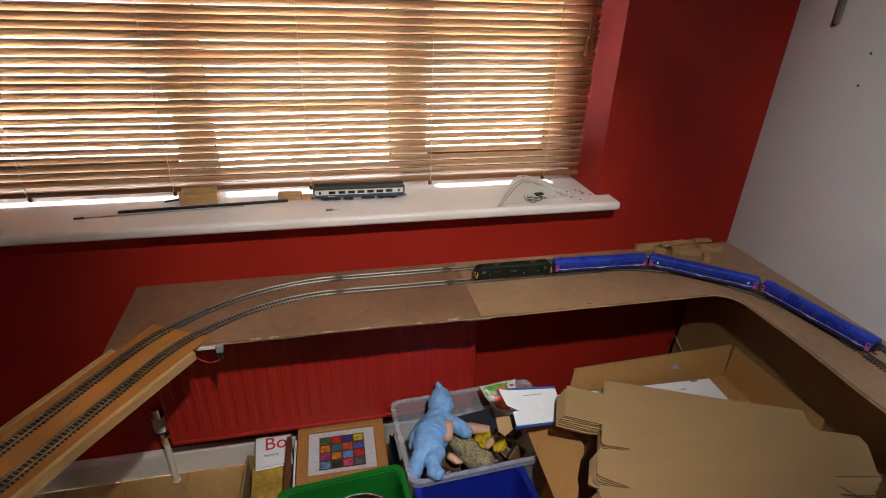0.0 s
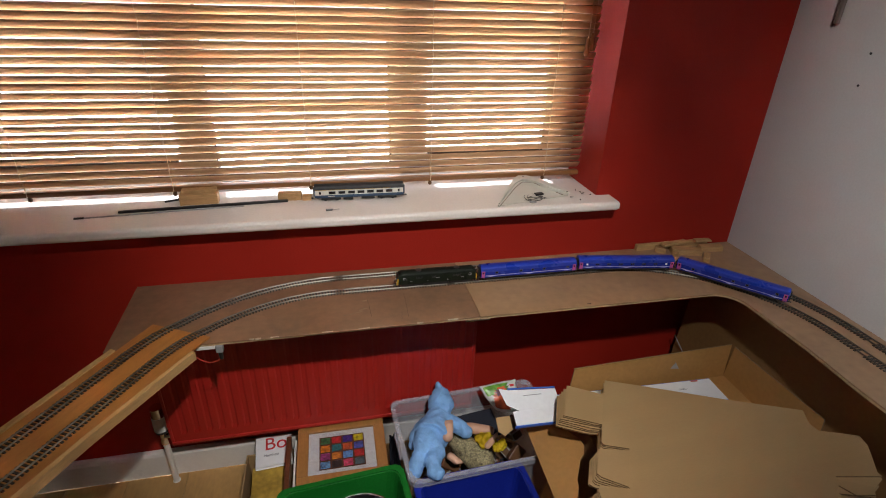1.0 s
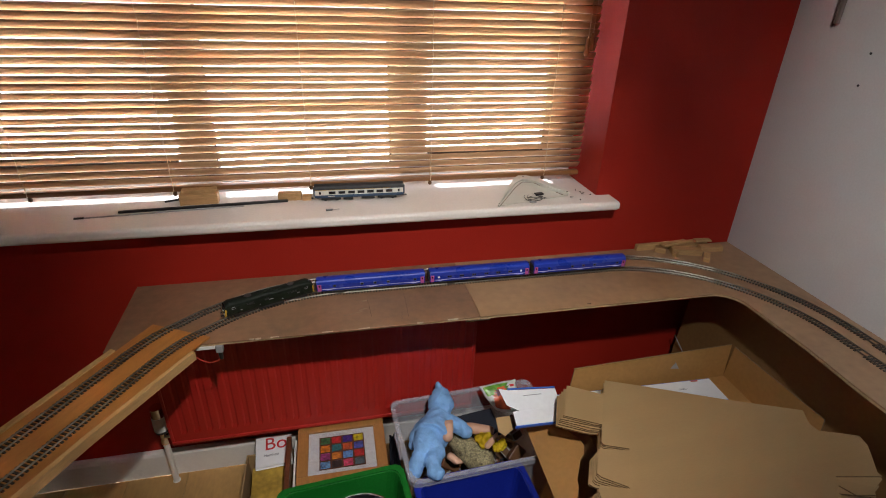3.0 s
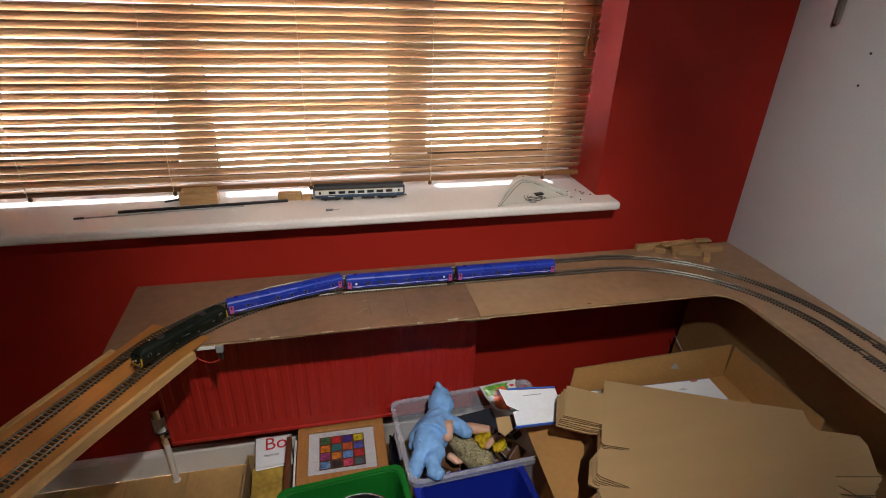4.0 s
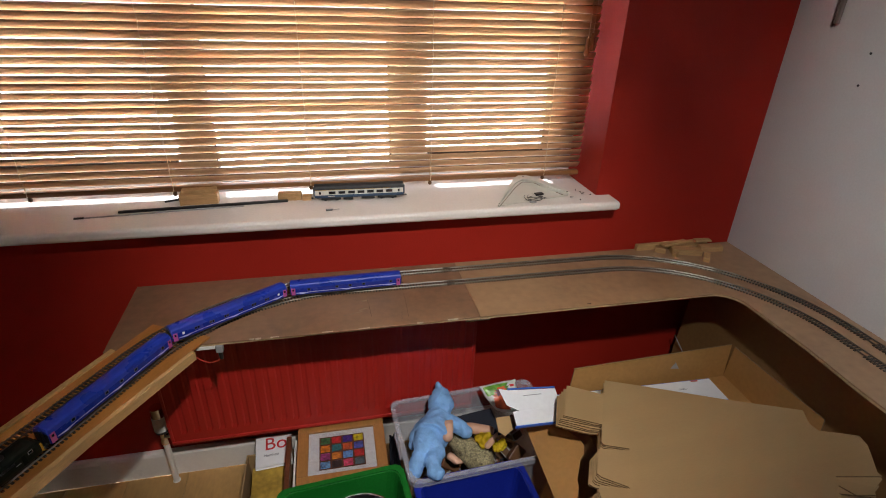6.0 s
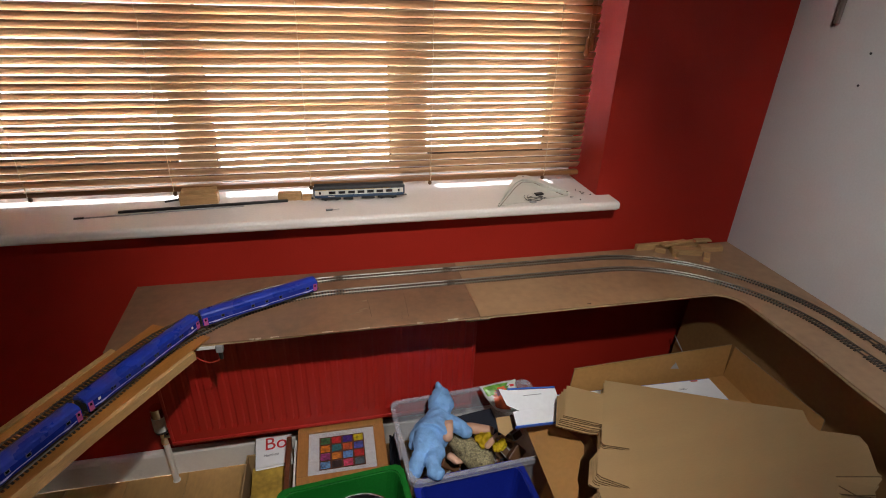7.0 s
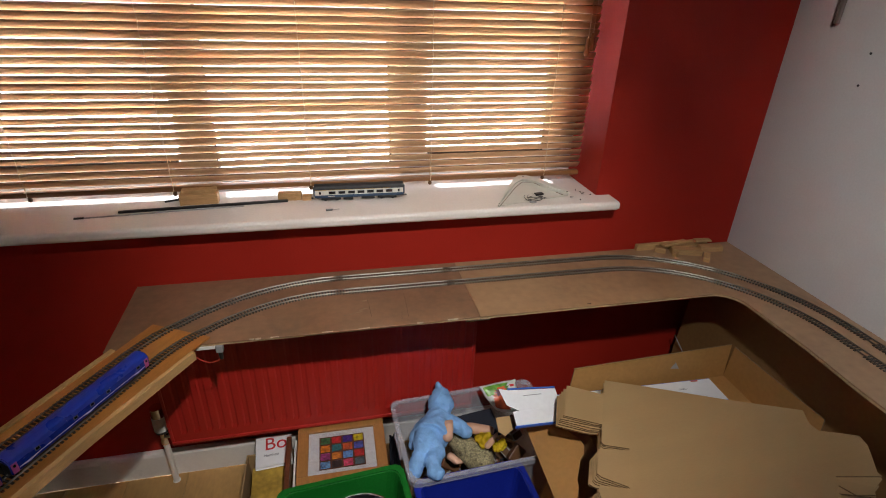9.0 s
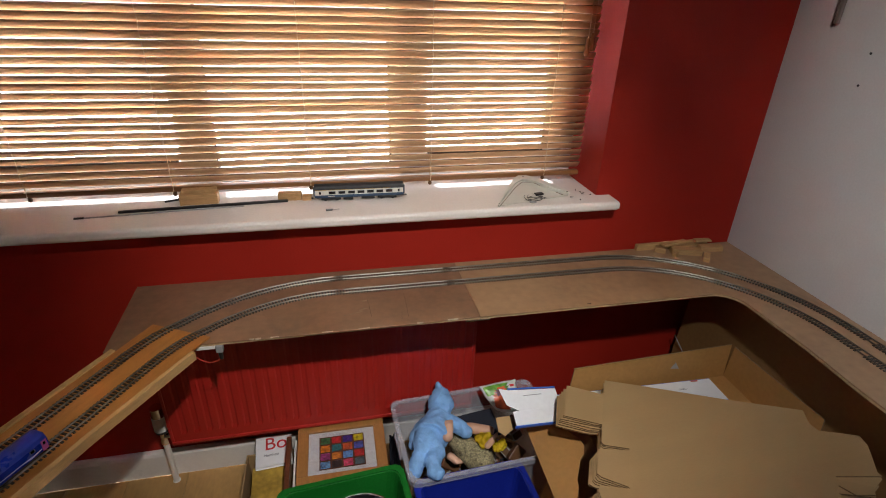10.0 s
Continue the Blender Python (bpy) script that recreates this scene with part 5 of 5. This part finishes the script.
sheet("flap", [(-0.283, 0.0), (0.283, 0.0), (0.290, 0.118), (-0.268, 0.100)], 0.004, pose(0, D2 - 0.001, H2, 84, 0, 0), "", bigbox, CARD_DARK)
sheet("flap", [(0.0, 0.0), (0.348, 0.0), (0.344, 0.080), (0.338, 0.128), (0.18, 0.122), (0.0, 0.116)], 0.004, Matrix.Translation((W2 - 0.001, D2 - 0.004, H2)) @ Matrix(((0, 0.06, -0.9982, 0), (-1, 0, 0, 0), (0, 0.9982, 0.06, 0), (0, 0, 0, 1))), "", bigbox, CARD_DARK)
part("sticker", plate(B(), [(0.072, 0.055), (0.104, 0.050), (0.088, 0.077)], 0.0041, 0.0045, m=pose(0, D2 - 0.001, H2, 84, 0, 0)), GREY, bigbox, "small torn pale sticker")
# side flap folded out and down towards the tub
sheet("flap", [(-0.15, 0.031), (-0.069, -0.015), (-0.039, -0.073), (-0.024, -0.103), (-0.023, -0.129), (-0.037, -0.154), (-0.052, -0.163), (-0.085, -0.213), (-0.091, -0.236), (-0.125, -0.288), (-0.164, -0.269)], 0.004, pose(-W2 - 0.002, D2 - 0.06, H2 - 0.004, 0, -24, 0), "", bigbox, CARD_DARK)
# tall panel leaning on the white wall under the board
sheet("cardboard_offcut", [(0.0, 0.0), (1.20, 0.0), (1.20, 0.70), (0.0, 0.715)], 0.005, Matrix.Translation((-0.160, -0.045, 0.001)) @ Matrix(((0, 0.072, -0.9974, 0), (-1, 0, 0, 0), (0, 0.9974, 0.072, 0), (0, 0, 0, 1))), "tall brown cardboard panel leaning under the train board", None, BROWN_PANEL)
a = thing("hook_rod", "thin white rod with a dark hook against the cardboard panel", "rod", None)
part("rod", tube(B(), (-0.160, -0.062, 0.385), (-0.140, -0.135, 0.315), 0.0018, seg=8), GREY, a)
part("hook", ball(B(), (-0.160, -0.060, 0.388), 0.004, seg=10), KNOB, a)

# long white box with blue edges, its end torn open
lw = thing("long_white_box", "long flat white box with blue edges, torn open", "box", pose(-0.235, -0.385, H2 + 0.0005, 0, 0, -2))
part("body", block(B(), (-0.56, -0.048, 0), (0, 0.048, 0.026), 0.001), PAPER, lw)
for y in (-0.0485, 0.0485):
    part("edge_band", block(B(), (-0.56, y - 0.0008, 0.002), (-0.001, y + 0.0008, 0.0255)), PAPER_BLUE, lw, "blue printed side")
for k, (x, w) in enumerate(((-0.10, 0.03), (-0.155, 0.045), (-0.30, 0.05), (-0.46, 0.04))):
    for y in (0.012, 0.0155):
        part("print_bar", block(B(), (x - w, y, 0.0259), (x - 0.3 * w * (y > 0.014), y + 0.0014, 0.0263)), INK, lw)
part("mark", block(B(), (-0.07, 0.041, 0.0259), (-0.045, 0.047, 0.0264)), FOIL_RED, lw)
sheet("end_flap", [(0.03, 0), (0.03, 0.062), (-0.120, 0.070), (-0.150, 0.078), (-0.138, 0.024), (-0.10, 0.0)], 0.002, pose(-0.562, -0.006, 0.027, 22, 3, 3), "", lw, PAPER)
sheet("end_flap", [(0.03, 0), (0.03, 0.050), (-0.075, 0.049), (-0.125, 0.047), (-0.128, 0.0)], 0.002, pose(-0.562, -0.056, 0.024, 12, 2, 2), "", lw, PAPER)
part("blue_edge", block(B(), (-0.131, -0.0025, -0.006), (0.03, 0.0006, 0.0026), m=pose(-0.562, -0.0565, 0.024, 12, 2, 2)), PAPER_BLUE, lw)
part("blue_edge", block(B(), (-0.122, -0.001, 0.0), (0.03, 0.0035, 0.003), m=pose(-0.562, -0.006, 0.027, 22, 3, 3) @ pose(0, 0.0665, 0, 0, 0, -3)), PAPER_BLUE, lw)
part("print_bar", block(B(), (-0.08, 0.0475, 0.0021), (-0.02, 0.0492, 0.0024), m=pose(-0.562, -0.006, 0.027, 22, 3, 3)), INK, lw)
sheet("torn_flap", [(0, 0), (0.042, 0.010), (0.050, -0.03), (0.026, -0.052), (0.006, -0.040)], 0.003, pose(-0.735, -0.004, 0.012, 24, 8, -8), "", lw)

# flattened boxes stacked on top
SLOPE = Matrix.Translation((-0.85, -0.5, 0.485)) @ Euler((0, -math.atan(0.13), 0)).to_matrix().to_4x4()
def flat_box(m, panels, label):
    """A box cut open and pressed flat: one panel and its flaps."""
    t = thing("flattened_box", label, "cardboard", m, "stack of flattened boxes")
    for k, q in enumerate(panels):
        sheet("panel" if k == 0 else "flap", q, 0.0036, pose(0, 0, 0, 0, -0.12 * (k > 0), 0), "", t)
    return t
# outline of a cut-open box: notched right end, three flaps with slits on the left
right_end = [(0.2087, 0.1245), (0.2895, 0.0757), (0.4872, -0.0486), (0.6375, -0.1352), (0.618, -0.1775), (0.6213, -0.2017), (0.6981, -0.2422), (0.6916, -0.2709), (0.6702, -0.3023), (0.6457, -0.3374), (0.6457, -0.3484), (0.5513, -0.3204), (0.5487, -0.3274), (0.6057, -0.3656), (0.5919, -0.3822), (0.5528, -0.3708), (0.539, -0.3415), (0.5227, -0.3502), (0.53, -0.60), (0.06, -0.60)]
fold = [(0.0928, -0.2197), (0.0938, -0.2153), (0.1486, -0.1216), (0.15, -0.1166), (0.0969, -0.0874), (0.0935, -0.0788), (0.1228, -0.0248), (0.1808, 0.0776)]
left_flaps = [[(0.1228, -0.0248), (0.1071, -0.0138), (0.0391, 0.0351), (0.0955, 0.1392), (0.1708, 0.0785), (0.1808, 0.0776)],
              [(0.0938, -0.2153), (0.0456, -0.1721), (0.041, -0.1608), (0.0739, -0.0989), (0.0817, -0.0958), (0.1486, -0.1216)],
              [(0.06, -0.60), (-0.015, -0.40), (0.022, -0.206), (0.0322, -0.1925), (0.0928, -0.2197)]]
flat_box(SLOPE, [right_end + fold] + left_flaps, "flattened brown cardboard box with cut flaps, top of a stack")
rnd = random.Random(21)
for k in range(6):
    slip = rnd.uniform(0.001, 0.003) + 0.0017 * k
    wide = [(x - 0.003 * k, y - 0.002 * k) for x, y in right_end + fold if not (0.53 < x < 0.56 and y > -0.5)]
    ends = [[(x - slip * rnd.uniform(0.5, 1.6) * (p not in (0, len(q) - 1)) - 0.003 * k, y - 0.4 * slip + rnd.uniform(-0.002, 0.002)) for p, (x, y) in enumerate(q)] for q in left_flaps]
    flat_box(SLOPE @ pose(0, 0, -0.0045 * (k + 1), rnd.uniform(-0.1, 0.1), rnd.uniform(-0.1, 0.1), rnd.uniform(-0.4, 0.4)), [wide] + ends, "flattened brown cardboard box in a stack")

# ---- floor boards ----
me = bpy.data.meshes.new("floor_board")
bm = block(B(), (-0.0955, -0.60, -0.006), (0.0955, 0.60, 0.0), 0.0008, segments=1)
bm.to_mesh(me)
bm.free()
me.materials.append(FLOORWOOD)
for i in range(20):
    for j in range(4):
        x, y = ROOM_L + 0.1 + i * 0.192, -0.021 - 0.6 - j * 1.2015 + (0 if i % 2 else 0.45)
        lo, hi = max(y - 0.6, ROOM_B), min(y + 0.6, -0.0205)
        if hi - lo < 0.03 or x + 0.0955 > 0:
            continue
        o = new("floor_board", me)
        o.parent = floor
        o.location = (x, (lo + hi) / 2, 0)
        o.scale.y = (hi - lo) / 1.2

motions()
